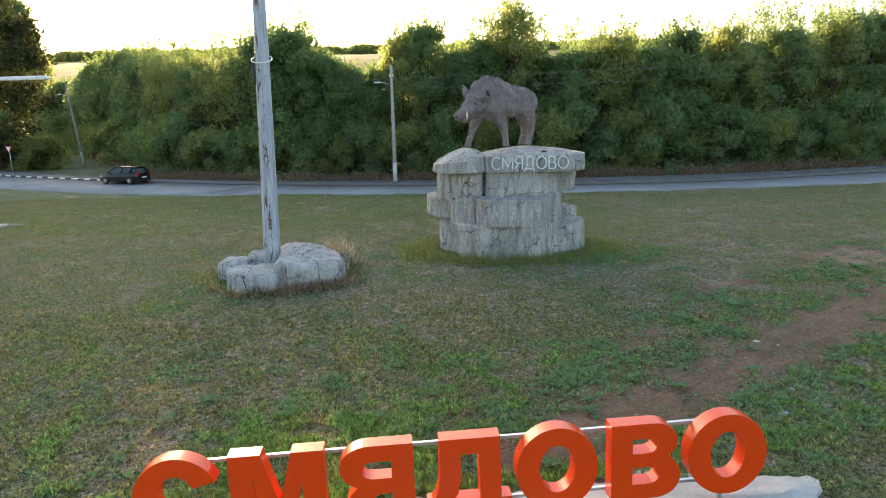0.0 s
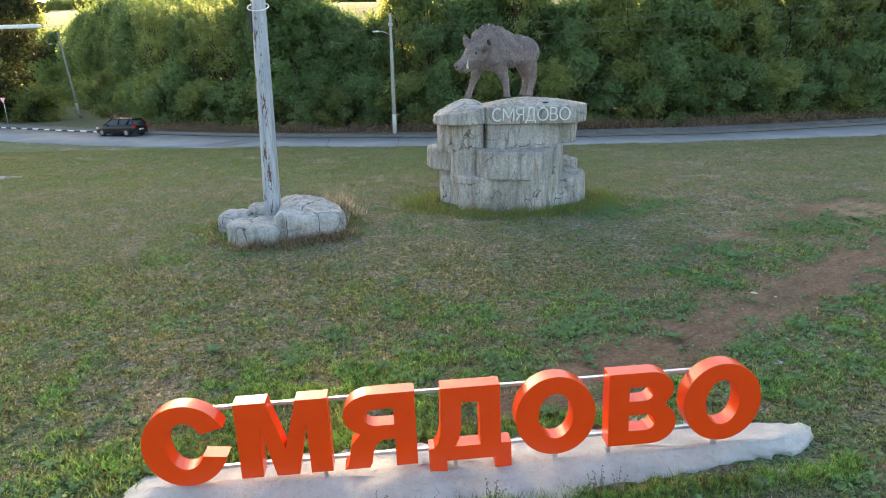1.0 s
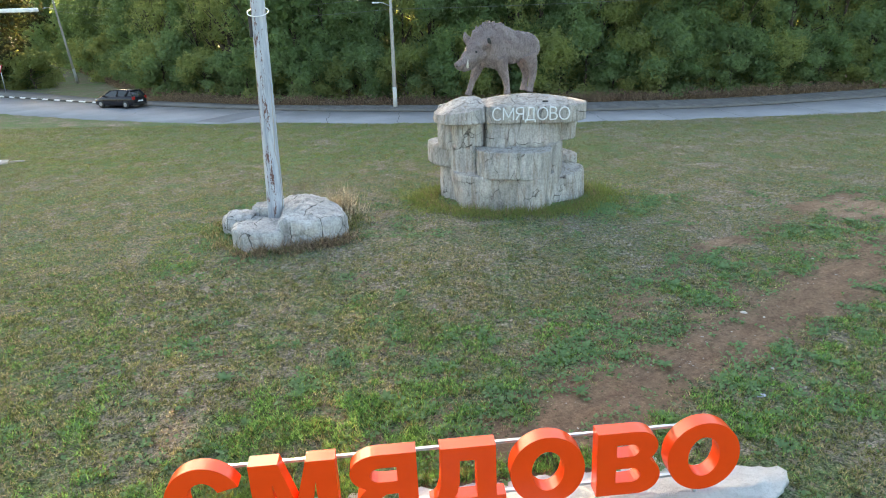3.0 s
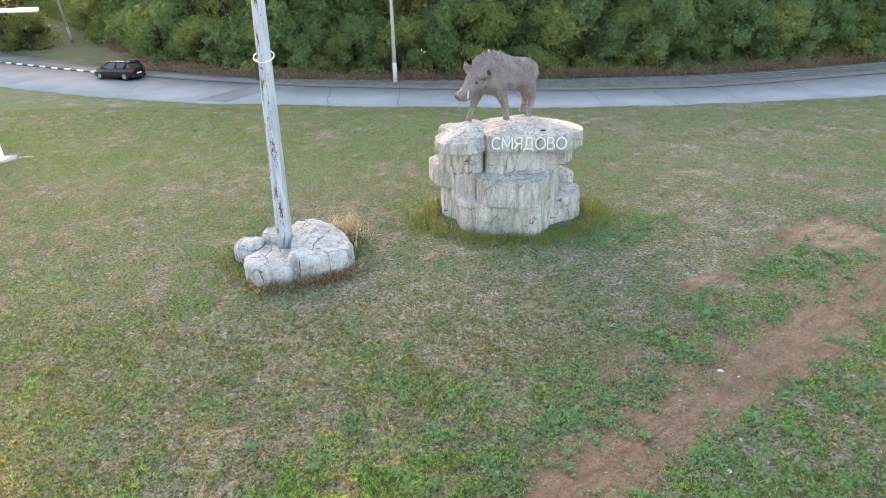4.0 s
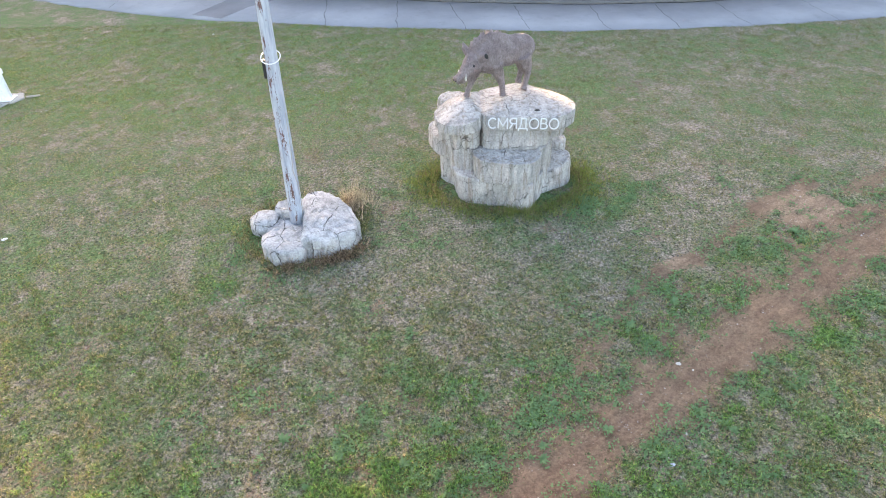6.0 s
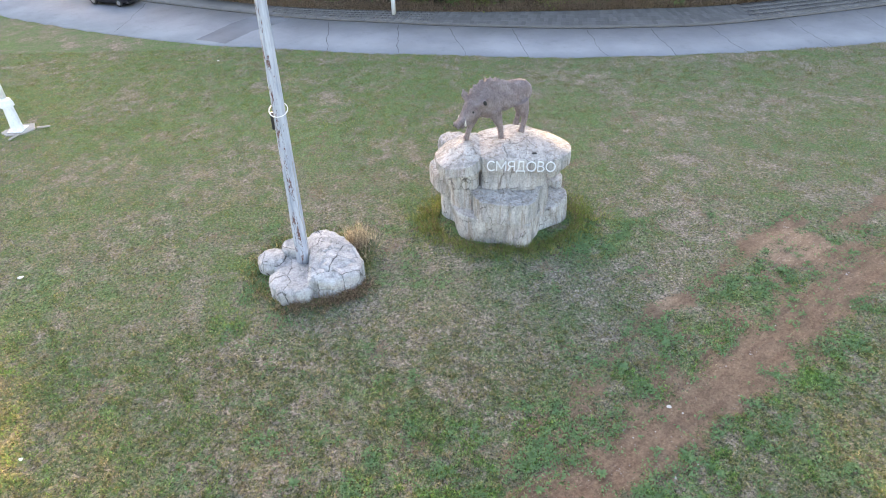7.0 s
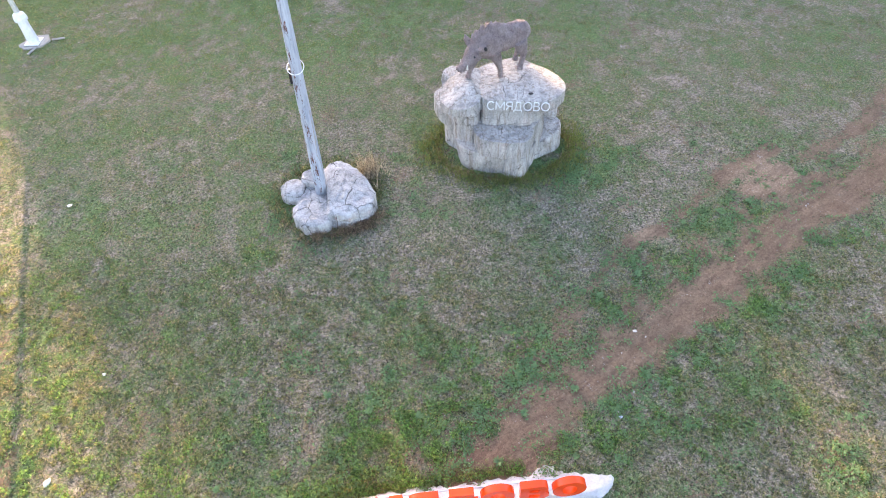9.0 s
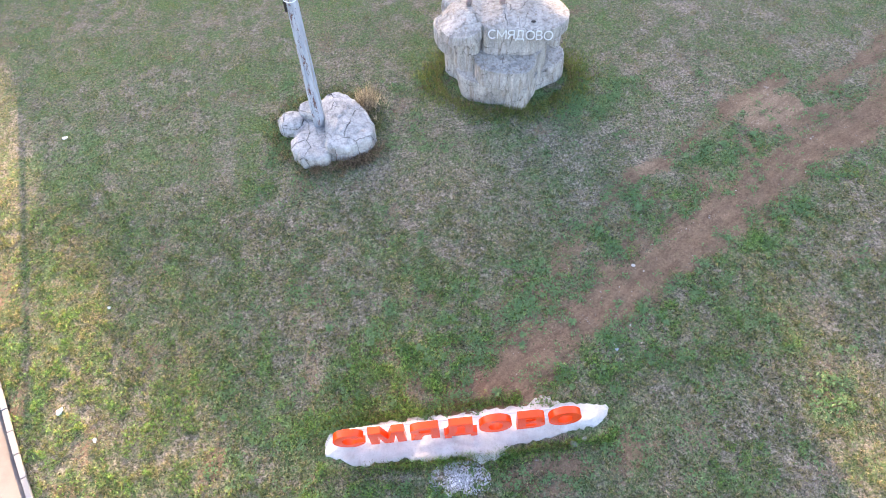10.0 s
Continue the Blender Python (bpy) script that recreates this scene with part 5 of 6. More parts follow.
def wire(a, b, sag):
    a, b = Vector(a), Vector(b)
    pts = []
    for k in range(25):
        t = k / 24
        p = a.lerp(b, t)
        p.z -= sag * 4 * t * (1 - t)
        pts.append(p)
    ob = part("power_line", add_tube(bmesh.new(), pts, 0.011, 5), M_WIRE, None, "thin grey overhead power line")
    return tagged(ob, category="wire", group="power lines")


for dz, end, sag in ((7.0, 8.5, 0.45), (7.85, 9.7, 0.5)):
    wire((-3.95, 53.15, dz), (46, 56.0, end), sag)
    wire((-4.15, 53.3, dz), (-47.85, 86.4, dz + 1.2), 0.9)


def street_lamp():
    lamp = thing("street_lamp", (-24.3, 34.5, -0.22), "white steel street lamp with boxy foot and flat head", "street lamp")
    block([(-0.8, -0.35), (-0.3, -0.75), (0.55, -0.6), (0.9, 0.1), (0.6, 0.75), (-0.4, 0.7)], -0.2, 0.05, M_UTIL, lamp, amp=0.06, rnd=0.05, seed=41, name="footing")
    bm = bmesh.new()
    add_box(bm, -0.42, 0.42, -0.42, 0.42, 0.05, 0.09, 0.01)
    part("base_plate", bm, M_WHITE, lamp)
    bm = bmesh.new()
    add_tube(bm, [(0, 0, 0.08), (0, 0, 1.5)], [0.33, 0.27], 8)
    bmesh.ops.rotate(bm, verts=bm.verts[:], matrix=Matrix.Rotation(radians(22.5), 3, "Z"))
    part("casing", bm, M_WHITE, lamp, "white tapered casing")
    bm = bmesh.new()
    add_tube(bm, [(0, 0, 1.48), (0, 0, 1.62), (0, 0, 1.85), (0, 0, 1.95)], [0.38, 0.38, 0.30, 0.16], 10)
    part("collar", bm, M_WHITE, lamp, shade=False)
    bm = bmesh.new()
    add_tube(bm, [(0, 0, 1.8), (0, 0, 4), (0, 0, 7.62)], [0.15, 0.13, 0.10], 14)
    part("shaft", bm, M_WHITE, lamp, shade=True)
    bm = bmesh.new()
    add_box(bm, -0.1, 4.3, -0.22, 0.22, 7.48, 7.66, 0.04)
    head = part("head", bm, M_WHITE, lamp, "long flat white lamp head")
    bm = bmesh.new()
    add_box(bm, 2.0, 4.2, -0.17, 0.17, 7.465, 7.484)
    part("diffuser", bm, M_LAMPGLASS, head)
    for k, (dx, dy) in enumerate(((0.25, -0.95), (1.35, 0.25))):
        bm = bmesh.new()
        add_box(bm, -0.35, 0.35, -0.06, 0.06, 0, 0.07, 0.01)
        ob = part("board_scrap", bm, M_UTIL, None, "loose grey board scrap by the lamp's foot")
        ob.matrix_basis = pose(-24.3 + dx, 34.5 + dy, -0.20, 0, 0, 75 - 62 * k)
        tagged(ob, category="scrap", group="boards by the lamp")


street_lamp()


def give_way_sign():
    s = thing("road_sign", pose(-48.6, 74.5, -0.35, 0, 0, -20), "white triangular give way sign with a red rim on a post", "road sign")
    bm = bmesh.new()
    add_tube(bm, [(0, 0, -0.2), (0, 0, 3.0)], 0.045, 8)
    part("post", bm, M_STEEL, s, shade=True)
    part("plate", flat_outline("plate", [[(-0.5, 3.0), (0.5, 3.0), (0, 2.15)]], 0.03), M_SIGNRED, s, "red rimmed plate").location.y = -0.06
    part("face", flat_outline("face", [[(-0.36, 2.92), (0.36, 2.92), (0, 2.32)]], 0.01), M_WHITE, s, "white face").location.y = -0.085


give_way_sign()

# ---- parked car ----


def car():
    """A dark hatchback: length along x, the nose towards -x."""
    c = thing("car", pose(-28.75, 59.4, ROAD_Z, 0, 0, -21) @ Matrix.Diagonal((1.08, 1.06, 1.05, 1)), "dark small hatchback car standing on the road", "car")
    # side line of the body: x, sill height, belt height, half width
    st = [(-2.05, 0.42, 0.56, 0.62), (-1.98, 0.26, 0.68, 0.76), (-1.6, 0.22, 0.82, 0.83), (-1.0, 0.20, 0.93, 0.85), (-0.5, 0.20, 0.97, 0.86), (0.4, 0.20, 0.99, 0.86), (1.2, 0.21, 1.01, 0.85), (1.75, 0.26, 1.02, 0.80), (2.02, 0.34, 0.96, 0.72), (2.08, 0.46, 0.80, 0.66)]
    bm = bmesh.new()
    rings = []
    for x, z0, z1, w in st:
        prof = [(-w * 0.92, z0), (-w, z0 + 0.12), (-w, (z0 + z1) / 2 + 0.05), (-w * 0.96, z1 - 0.05), (-w * 0.88, z1), (w * 0.88, z1), (w * 0.96, z1 - 0.05), (w, (z0 + z1) / 2 + 0.05), (w, z0 + 0.12), (w * 0.92, z0)]
        rings.append([bm.verts.new((x, y, z)) for y, z in prof])
    for a, b in zip(rings, rings[1:]):
        for k in range(len(a)):
            bm.faces.new((a[k], a[(k + 1) % len(a)], b[(k + 1) % len(a)], b[k]))
    bm.faces.new(rings[0][::-1])
    bm.faces.new(rings[-1])
    bmesh.ops.recalc_face_normals(bm, faces=bm.faces[:])
    part("body", bm, M_CAR, c, shade=True)
    # glasshouse
    lo = [(x, s * w, 0.97) for x, w in ((-1.05, 0.74), (0.3, 0.78), (1.95, 0.68)) for s in (-1, 1)]
    hi = [(x, s * w, z) for x, w, z in ((-0.28, 0.58, 1.40), (0.55, 0.60, 1.45), (1.55, 0.56, 1.40)) for s in (-1, 1)]
    panes = [("windscreen", (lo[0], lo[1], hi[1], hi[0])), ("rear_window", (lo[4], lo[5], hi[5], hi[4]))]
    panes += [("side_window", (lo[2 * i + e], lo[2 * i + 2 + e], hi[2 * i + 2 + e], hi[2 * i + e])) for i in (0, 1) for e in (0, 1)]
    for kind, corners in panes:
        bm = bmesh.new()
        outer = [bm.verts.new(p) for p in corners]
        inner = [bm.verts.new(Vector(p) * 0.985 + Vector((0.01, 0, 0.012))) for p in corners]
        bm.faces.new(outer)
        bm.faces.new(inner[::-1])
        for i in range(4):
            bm.faces.new((outer[i], outer[(i + 1) % 4], inner[(i + 1) % 4], inner[i]))
        bmesh.ops.recalc_face_normals(bm, faces=bm.faces[:])
        part(kind, bm, M_GLASS, c, "dark tinted glass")
    bm = bmesh.new()
    grid = [[bm.verts.new((x, s * w, z + 0.03 * (1 - s * s))) for s in (-1, -0.5, 0, 0.5, 1)] for x, w, z in ((-0.33, 0.60, 1.40), (0.1, 0.63, 1.45), (0.6, 0.63, 1.465), (1.1, 0.61, 1.45), (1.66, 0.58, 1.40))]
    for a, b in zip(grid, grid[1:]):
        for k in range(4):
            bm.faces.new((a[k], a[k + 1], b[k + 1], b[k]))
    ex = bmesh.ops.extrude_face_region(bm, geom=bm.faces[:])
    for v in ex["geom"]:
        if isinstance(v, bmesh.types.BMVert):
            v.co.z -= 0.05
    bmesh.ops.recalc_face_normals(bm, faces=bm.faces[:])
    part("roof", bm, M_CAR, c, shade=True)
    for pts, r in ((((-1.08, 0.75, 0.95), (-0.30, 0.60, 1.42)), 0.035), (((0.42, 0.80, 0.97), (0.5, 0.63, 1.43)), 0.05), (((1.3, 0.77, 0.99), (1.5, 0.58, 1.42)), 0.08), (((1.98, 0.66, 0.97), (1.62, 0.57, 1.41)), 0.05)):
        for s in (-1, 1):
            bm = bmesh.new()
            add_tube(bm, [(x, s * y, z) for x, y, z in pts], r, 6)
            part("pillar", bm, M_CAR, c, shade=True)
    for x in (-1.32, 1.28):
        for s in (-1, 1):
            bm = bmesh.new()
            add_tube(bm, [(x, s * 0.66, 0.31), (x, s * 0.70, 0.31), (x, s * 0.84, 0.31), (x, s * 0.875, 0.31)], [0.27, 0.31, 0.31, 0.27], 20)
            w = part("wheel", bm, M_TYRE, c, "black tyre", True)
            bm = bmesh.new()
            add_tube(bm, [(x, s * 0.85, 0.31), (x, s * 0.885, 0.31)], [0.20, 0.17], 14)
            part("rim", bm, M_RIM, w, "grey alloy rim")
    for s in (-1, 1):
        bm = bmesh.new()
        add_box(bm, 1.93, 2.085, s * 0.62 - 0.12, s * 0.62 + 0.12, 0.70, 0.96, 0.03)
        part("tail_light", bm, M_RED, c, "red tail light")
        bm = bmesh.new()
        add_box(bm, -2.05, -1.86, s * 0.58 - 0.14, s * 0.58 + 0.14, 0.58, 0.72, 0.04)
        part("headlight", bm, M_LAMPGLASS, c, "clear headlight")
        bm = bmesh.new()
        add_box(bm, -0.92, -0.72, s * 0.92 - 0.09, s * 0.92 + 0.09, 0.93, 1.06, 0.03)
        part("mirror", bm, M_CAR, c)
    bm = bmesh.new()
    add_box(bm, 2.06, 2.10, -0.26, 0.26, 0.52, 0.63, 0.008)
    part("number_plate", bm, M_WHITE, c, "white plate with plain bars")
    bm = bmesh.new()
    add_box(bm, -2.06, 2.10, -0.70, 0.70, 0.24, 0.42, 0.05)
    part("bumper", bm, M_BLACK, c)


car()

# ---- kerbs and paving ----
kerb_run("kerb", LEFT_KERB, 0.18, 0.0, -0.02, 0.9, [M_KERB], "pale concrete kerb stones beside the lawn", (-30, 12))
kerb_run("kerb", FAR_S, 0.2, 0.0, ROAD_Z + 0.15, 1.0, [M_WHITE, M_BLACK], "kerb stones painted black and white in turn", (-75, -30.5))
kerb_run("kerb", FAR_S, 0.2, 0.0, ROAD_Z + 0.145, 1.0, [M_WALKWAY], "dark worn kerb stones along the walkway", (-30.5, 45))


def paving():
    bm = bmesh.new()
    add_box(bm, -0.152, 0.152, -0.5, 0.5, -0.04, 0.0, 0.012)
    me = mesh_of(bm, "paving_stone", False)
    k = Mat("paving_stone", 0.9, 0, 0.3)
    tone = k.mix(k.math("FRACT", k.math("ADD", k.random(), k.island())), (0.125, 0.122, 0.122), (0.185, 0.180, 0.178))
    k.color(k.mix(k.ramp(k.noise(3, 5), (0.4, 0.0), (0.7, 0.6)), tone, (0.13, 0.125, 0.112)))
    me.materials.append(k.m)
    rnd = random.Random(8)
    rest, faces = [], []
    rows, x = 4, -14.0
    while x < 42:
        y0, y1 = float(at_x(FAR_K, x)) + 0.1, float(at_x(HEDGE_S, x)) - 0.15
        slope = math.degrees(math.atan2(at_x(FAR_K, x + 0.5) - at_x(FAR_K, x - 0.5), 1.0))
        w = (y1 - y0) / rows
        for r in range(rows):
            m = pose(x + (0.16 if r % 2 else 0), y0 + (r + 0.5) * w, WALK_Z + 0.035 + rnd.uniform(-0.012, 0.012), rnd.uniform(-0.8, 0.8), rnd.uniform(-0.8, 0.8), slope) @ Matrix.Diagonal((1, w * 0.97, 1, 1))
            if -1.0 < x < 22.5:
                ob = new("paving_stone", me)
                ob.parent = walkway
                ob.matrix_basis = m
            else:
                n = len(rest)
                rest += [m @ Vector((i * 0.152, j * 0.5, z)) for z in (-0.04, 0.0) for j in (-1, 1) for i in (-1, 1)]
                faces += [[n + q for q in f] for f in ((4, 5, 7, 6), (0, 1, 5, 4), (2, 6, 7, 3), (0, 4, 6, 2), (1, 3, 7, 5))]
        x += 0.32
    far = quads_mesh("far_paving", np.array(rest), np.array(faces))
    far.materials.append(k.m)
    ob = part("far_paving", far, None, walkway)
    tagged(ob, kind="stuff")


paving()

# ---- grass, weeds and litter ----
PED_C, ROCK_C = (2.4, 23.9), (-5.4, 20.7)


def blocked(x, y):
    """Where no grass can grow: under the slab and the monuments, on the roads."""
    on_slab = (np.abs(x - 0.4) < 4.5) & (np.abs(y - 7.38 - 0.12 * (x - 0.4)) < 0.60)
    ped = np.hypot((x - PED_C[0]) / 2.5, (y - 23.9) / 1.75) < 0.9
    rock = np.hypot((x + 5.4) / 2.0, (y - 20.8) / 1.7) < 0.85
    road_near = y > at_x(NEAR_S, x) - 0.15
    side = x < left_edge(y) + 0.05
    gravel = np.hypot((x - 0.15) / 0.75, (y - 5.95) / 0.55) + 0.9 * (vnoise(x * 4, y * 4, 83) - 0.5) < 0.8
    return on_slab | ped | rock | road_near | side | gravel


def blades(name, x, y, per, height, width, lean, material, label, category="grass", spread=0.05, seed=1):
    """Tufts of single-triangle blades, all in one mesh."""
    rnd = np.random.default_rng(seed)
    keep = ~blocked(x, y)
    x, y = x[keep], y[keep]
    h = np.broadcast_to(np.asarray(height, float), keep.shape)[keep] if np.ndim(height) else np.full(len(x), height)
    n = len(x) * per
    bx, by, bh = np.repeat(x, per) + rnd.normal(0, spread, n), np.repeat(y, per) + rnd.normal(0, spread, n), np.repeat(h, per) * rnd.uniform(0.45, 1.25, n)
    bz = ground_z(bx, by) - 0.006
    a = rnd.uniform(0, 2 * np.pi, n)
    b = rnd.uniform(0, 2 * np.pi, n)
    tip = bh * lean * rnd.uniform(0.3, 1.4, n)
    w = width * rnd.uniform(0.6, 1.4, n)
    base = np.c_[bx, by, bz]
    off = np.c_[np.cos(a) * w, np.sin(a) * w, np.zeros(n)]
    top = base + np.c_[np.cos(b) * tip, np.sin(b) * tip, bh]
    v = np.stack([base - off, base + off, top], 1).reshape(-1, 3)
    me = quads_mesh(name, v, np.arange(3 * n).reshape(n, 3))
    me.materials.append(material)
    return tagged(new(name, me), label, category, kind="stuff")


def scatter(n, x0, x1, y0, y1, seed):
    r = np.random.default_rng(seed)
    return r.uniform(x0, x1, n), r.uniform(y0, y1, n), r


def lawn():
    # near lawn
    x, y, r = scatter(165000, -19, 19, 3.6, 19.5, 1)
    d, l = dirt_at(x, y), lush_at(x, y)
    chance = (1 - np.clip(d * 1.25, 0, 1)) * (0.2 + 0.5 * fbm(x * 1.4, y * 1.4, 61) + 0.9 * smooth(0.35, 0.75, vnoise(x * 6, y * 6, 63))) * (0.5 + 0.5 * l)
    keep = r.uniform(0, 1, len(x)) < chance * 1.5 * smooth(19.5, 15.0, y)
    green = l[keep] > r.uniform(0.22, 1.05, keep.sum())
    xk, yk = x[keep], y[keep]
    blades("grass", xk[~green], yk[~green], 6, 0.035 + 0.06 * vnoise(xk[~green] * 6, yk[~green] * 6, 63), 0.0085, 0.9, M_BLADE, "short mown grass, dry and patchy", seed=2, spread=0.045)
    blades("grass", xk[green], yk[green], 7, 0.075 + 0.05 * smooth(14, 9, yk[green]), 0.009, 0.9, M_LUSH, "lush green grass patches", seed=3)
    # far lawn
    x, y, r = scatter(140000, -34, 32, 15.0, 47, 4)
    d, l = dirt_at(x, y), lush_at(x, y)
    chance = (1 - np.clip(d * 1.25, 0, 1)) * (0.2 + 0.5 * fbm(x * 1.1, y * 1.1, 62) + 0.9 * smooth(0.35, 0.75, vnoise(x * 4.5, y * 4.5, 64))) * (0.5 + 0.5 * l)
    keep = r.uniform(0, 1, len(x)) < chance * 1.5 * smooth(15.0, 19.5, y)
    green = l[keep] > r.uniform(0.22, 1.05, keep.sum())
    xk, yk = x[keep], y[keep]
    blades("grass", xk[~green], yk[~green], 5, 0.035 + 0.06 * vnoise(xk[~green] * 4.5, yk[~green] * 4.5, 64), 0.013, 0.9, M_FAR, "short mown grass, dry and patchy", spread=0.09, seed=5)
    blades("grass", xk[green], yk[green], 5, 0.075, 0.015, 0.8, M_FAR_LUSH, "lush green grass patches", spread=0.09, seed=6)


lawn()


def tall_grass():
    r = np.random.default_rng(12)

    def ring(cx, cy, rx, ry, n, thick):
        a = r.uniform(0, 2 * np.pi, n)
        q = 0.98 + np.abs(r.normal(0, thick, n))
        return cx + rx * q * np.cos(a), cy + ry * q * np.sin(a)

    x, y = ring(2.4, 23.9, 2.95, 2.15, 1700, 0.20)
    blades("tall_grass", x, y, 6, 0.32 * r.uniform(0.4, 1.2, len(x)), 0.011, 0.5, M_FAR_LUSH, "taller unmown grass round the pedestal", spread=0.07, seed=13)
    x, y = ring(2.4, 23.9, 2.95, 2.15, 350, 0.09)
    blades("tall_grass", x, y, 5, 0.34 * r.uniform(0.4, 1.2, len(x)), 0.009, 0.5, M_BROWN, "dry stalks against the pedestal", spread=0.06, seed=14)
    x, y = ring(-5.45, 20.9, 2.1, 1.95, 800, 0.16)
    blades("tall_grass", x, y, 6, 0.22 * r.uniform(0.4, 1.2, len(x)), 0.010, 0.5, M_BLADE, "taller grass round the boulders", spread=0.07, seed=15)
    x, y = r.normal(-3.75, 0.26, 130), r.normal(22.35, 0.3, 130)
    blades("dry_grass", x, y, 8, 0.95 * r.uniform(0.5, 1.1, len(x)), 0.013, 0.42, M_STRAW, "tall pale dry grass behind the boulders", spread=0.06, seed=16)
    x = np.r_[r.uniform(-6.4, -4.4, 60), r.normal(-3.95, 0.45, 150)]
    y = np.r_[r.normal(18.55, 0.14, 60), r.normal(19.1, 0.22, 150) + 0.45 * (x[60:] + 3.95)]
    blades("dry_grass", x, y, 8, 0.36 * r.uniform(0.4, 1.2, len(x)), 0.012, 0.9, M_BROWN, "brown dry weeds against the boulders", spread=0.07, seed=17)
    # along the slab
    x = r.uniform(-4.3, 5.2, 2400)
    y = 6.47 + 0.055 * (x + 4) + np.where(x > 1.6, 0.45 * (x - 1.6) / 3.4, 0) - np.abs(r.normal(0, 0.22, len(x))) + 0.06 * np.sin(x * 5.1) + 0.05
    blades("tall_grass", x, y, 7, 0.13 * r.uniform(0.4, 1.3, len(x)), 0.007, 0.7, M_LUSH, "grass growing against the slab's edge", spread=0.05, seed=18)
    x = r.uniform(-4.4, 2.2, 1500)
    y = 7.62 + 0.125 * (x + 3.4) + np.abs(r.normal(0, 0.2, len(x))) + 0.1
    blades("tall_grass", x, y, 7, 0.11 * r.uniform(0.4, 1.3, len(x)), 0.007, 0.7, M_LUSH, "grass growing behind the slab", spread=0.05, seed=19)
    # rank growth at the foot of the wood
    x = r.uniform(-60, 45, 16000)
    y = np.maximum(at_x(HEDGE_S, x), at_x(TREELINE, x) - 0.8) + np.abs(r.normal(0, 1.0, len(x))) + 0.1
    keep = r.uniform(0, 1, len(x)) < 0.9
    n = keep.sum()
    pts = np.c_[x[keep], y[keep], ground_z(x[keep], y[keep])]
    c = pts + np.c_[np.zeros(n), np.zeros(n), np.abs(r.normal(0, 0.28, n))]
    v, f = leaf_cards(c, np.tile((0, -0.3, 0.2), (n, 1)), 0.10, r, 3.0)
    me = quads_mesh("dry_undergrowth", v, f)
    me.materials.append(M_BROWN)
    tagged(new("dry_undergrowth", me), "dry brown weeds at the foot of the wood", "undergrowth", kind="stuff")


tall_grass()


def clover():
    """Low broad-leaved weeds in the greener patches and on the bare soil's edge."""
    x, y, r = scatter(64000, -8, 18, 5, 24, 33)
    l, d = lush_at(x, y), dirt_at(x, y)
    keep = (~blocked(x, y)) & (r.uniform(0, 1, len(x)) < np.clip(0.75 * l + 0.35 * (d > 0.2) * (d < 0.6), 0, 1) * smooth(0.47, 0.58, fbm(x * 2.2, y * 2.2, 71)))
    x, y = np.repeat(x[keep], 6), np.repeat(y[keep], 6)
    x, y = x + r.normal(0, 0.06, len(x)), y + r.normal(0, 0.06, len(y))
    c = np.c_[x, y, ground_z(x, y) + r.uniform(0.01, 0.07, len(x))]
    v, f = leaf_cards(c, np.tile((0, 0, 1.6), (len(x), 1)), 0.052, r, 1.5)
    me = quads_mesh("low_weeds", v, f)
    me.materials.append(M_WEED)
    tagged(new("low_weeds", me), "low broad-leaved green weeds in the lawn", "weeds", kind="stuff")


clover()


def gravel():
    """Spilt pale gravel in front of the slab."""
    r = np.random.default_rng(91)
    n = 1100
    a, q = r.uniform(0, 2 * np.pi, n), np.sqrt(r.uniform(0, 1, n))
    x, y = 0.15 + 0.95 * q * np.cos(a), 5.95 + 0.62 * q * np.sin(a)
    keep = vnoise(x * 5, y * 5, 84) + 0.35 * (1 - q) > 0.52
    c = np.c_[x, y, ground_z(x, y) + 0.006][keep]
    box = np.array([(i, j, k) for k in (-1, 1) for j in (-1, 1) for i in (-1, 1)], float)
    size = r.uniform(0.012, 0.034, (len(c), 1, 1)) * r.uniform(0.6, 1.2, (len(c), 1, 3))
    v = c[:, None] + box[None] * size * 0.7 + r.normal(0, 0.004, (len(c), 8, 3))
    f = np.array([(0, 2, 3, 1), (4, 5, 7, 6), (0, 1, 5, 4), (2, 6, 7, 3), (0, 4, 6, 2), (1, 3, 7, 5)])
    me = quads_mesh("gravel", v.reshape(-1, 3), (np.arange(len(c))[:, None, None] * 8 + f[None]).reshape(-1, 4))
    me.materials.append(plain("gravel_white", (0.44, 0.45, 0.48), 0.9, 0.0, 0.35, 9.0))
    tagged(new("gravel", me), "spilt pale grey gravel in front of the slab", "gravel", kind="stuff")


gravel()


def dry_stems():
    """Tall dead stems between the walkway and the wood."""
    r = np.random.default_rng(92)
    n = 26000
    x = r.uniform(-34, 46, n)
    y = at_x(HEDGE_S, x) + np.abs(r.normal(0.2, 0.7, n)) + 0.05
    h = (0.25 + 1.0 * vnoise(x * 0.7, y * 0.7, 85)) * r.uniform(0.3, 1.0, n)
    base = np.c_[x, y, ground_z(x, y)]
    a = r.uniform(0, 2 * np.pi, n)
    off = np.c_[np.cos(a), np.sin(a), np.zeros(n)] * 0.016
    top = base + np.c_[r.normal(0, 0.22, n) * h, r.normal(-0.1, 0.2, n) * h, h]
    me = quads_mesh("dry_stems", np.stack([base - off, base + off, top], 1).reshape(-1, 3), np.arange(3 * n).reshape(n, 3))
    me.materials.append(M_BROWN)
    tagged(new("dry_stems", me), "dead brown stems at the foot of the wood", "undergrowth", kind="stuff")


dry_stems()


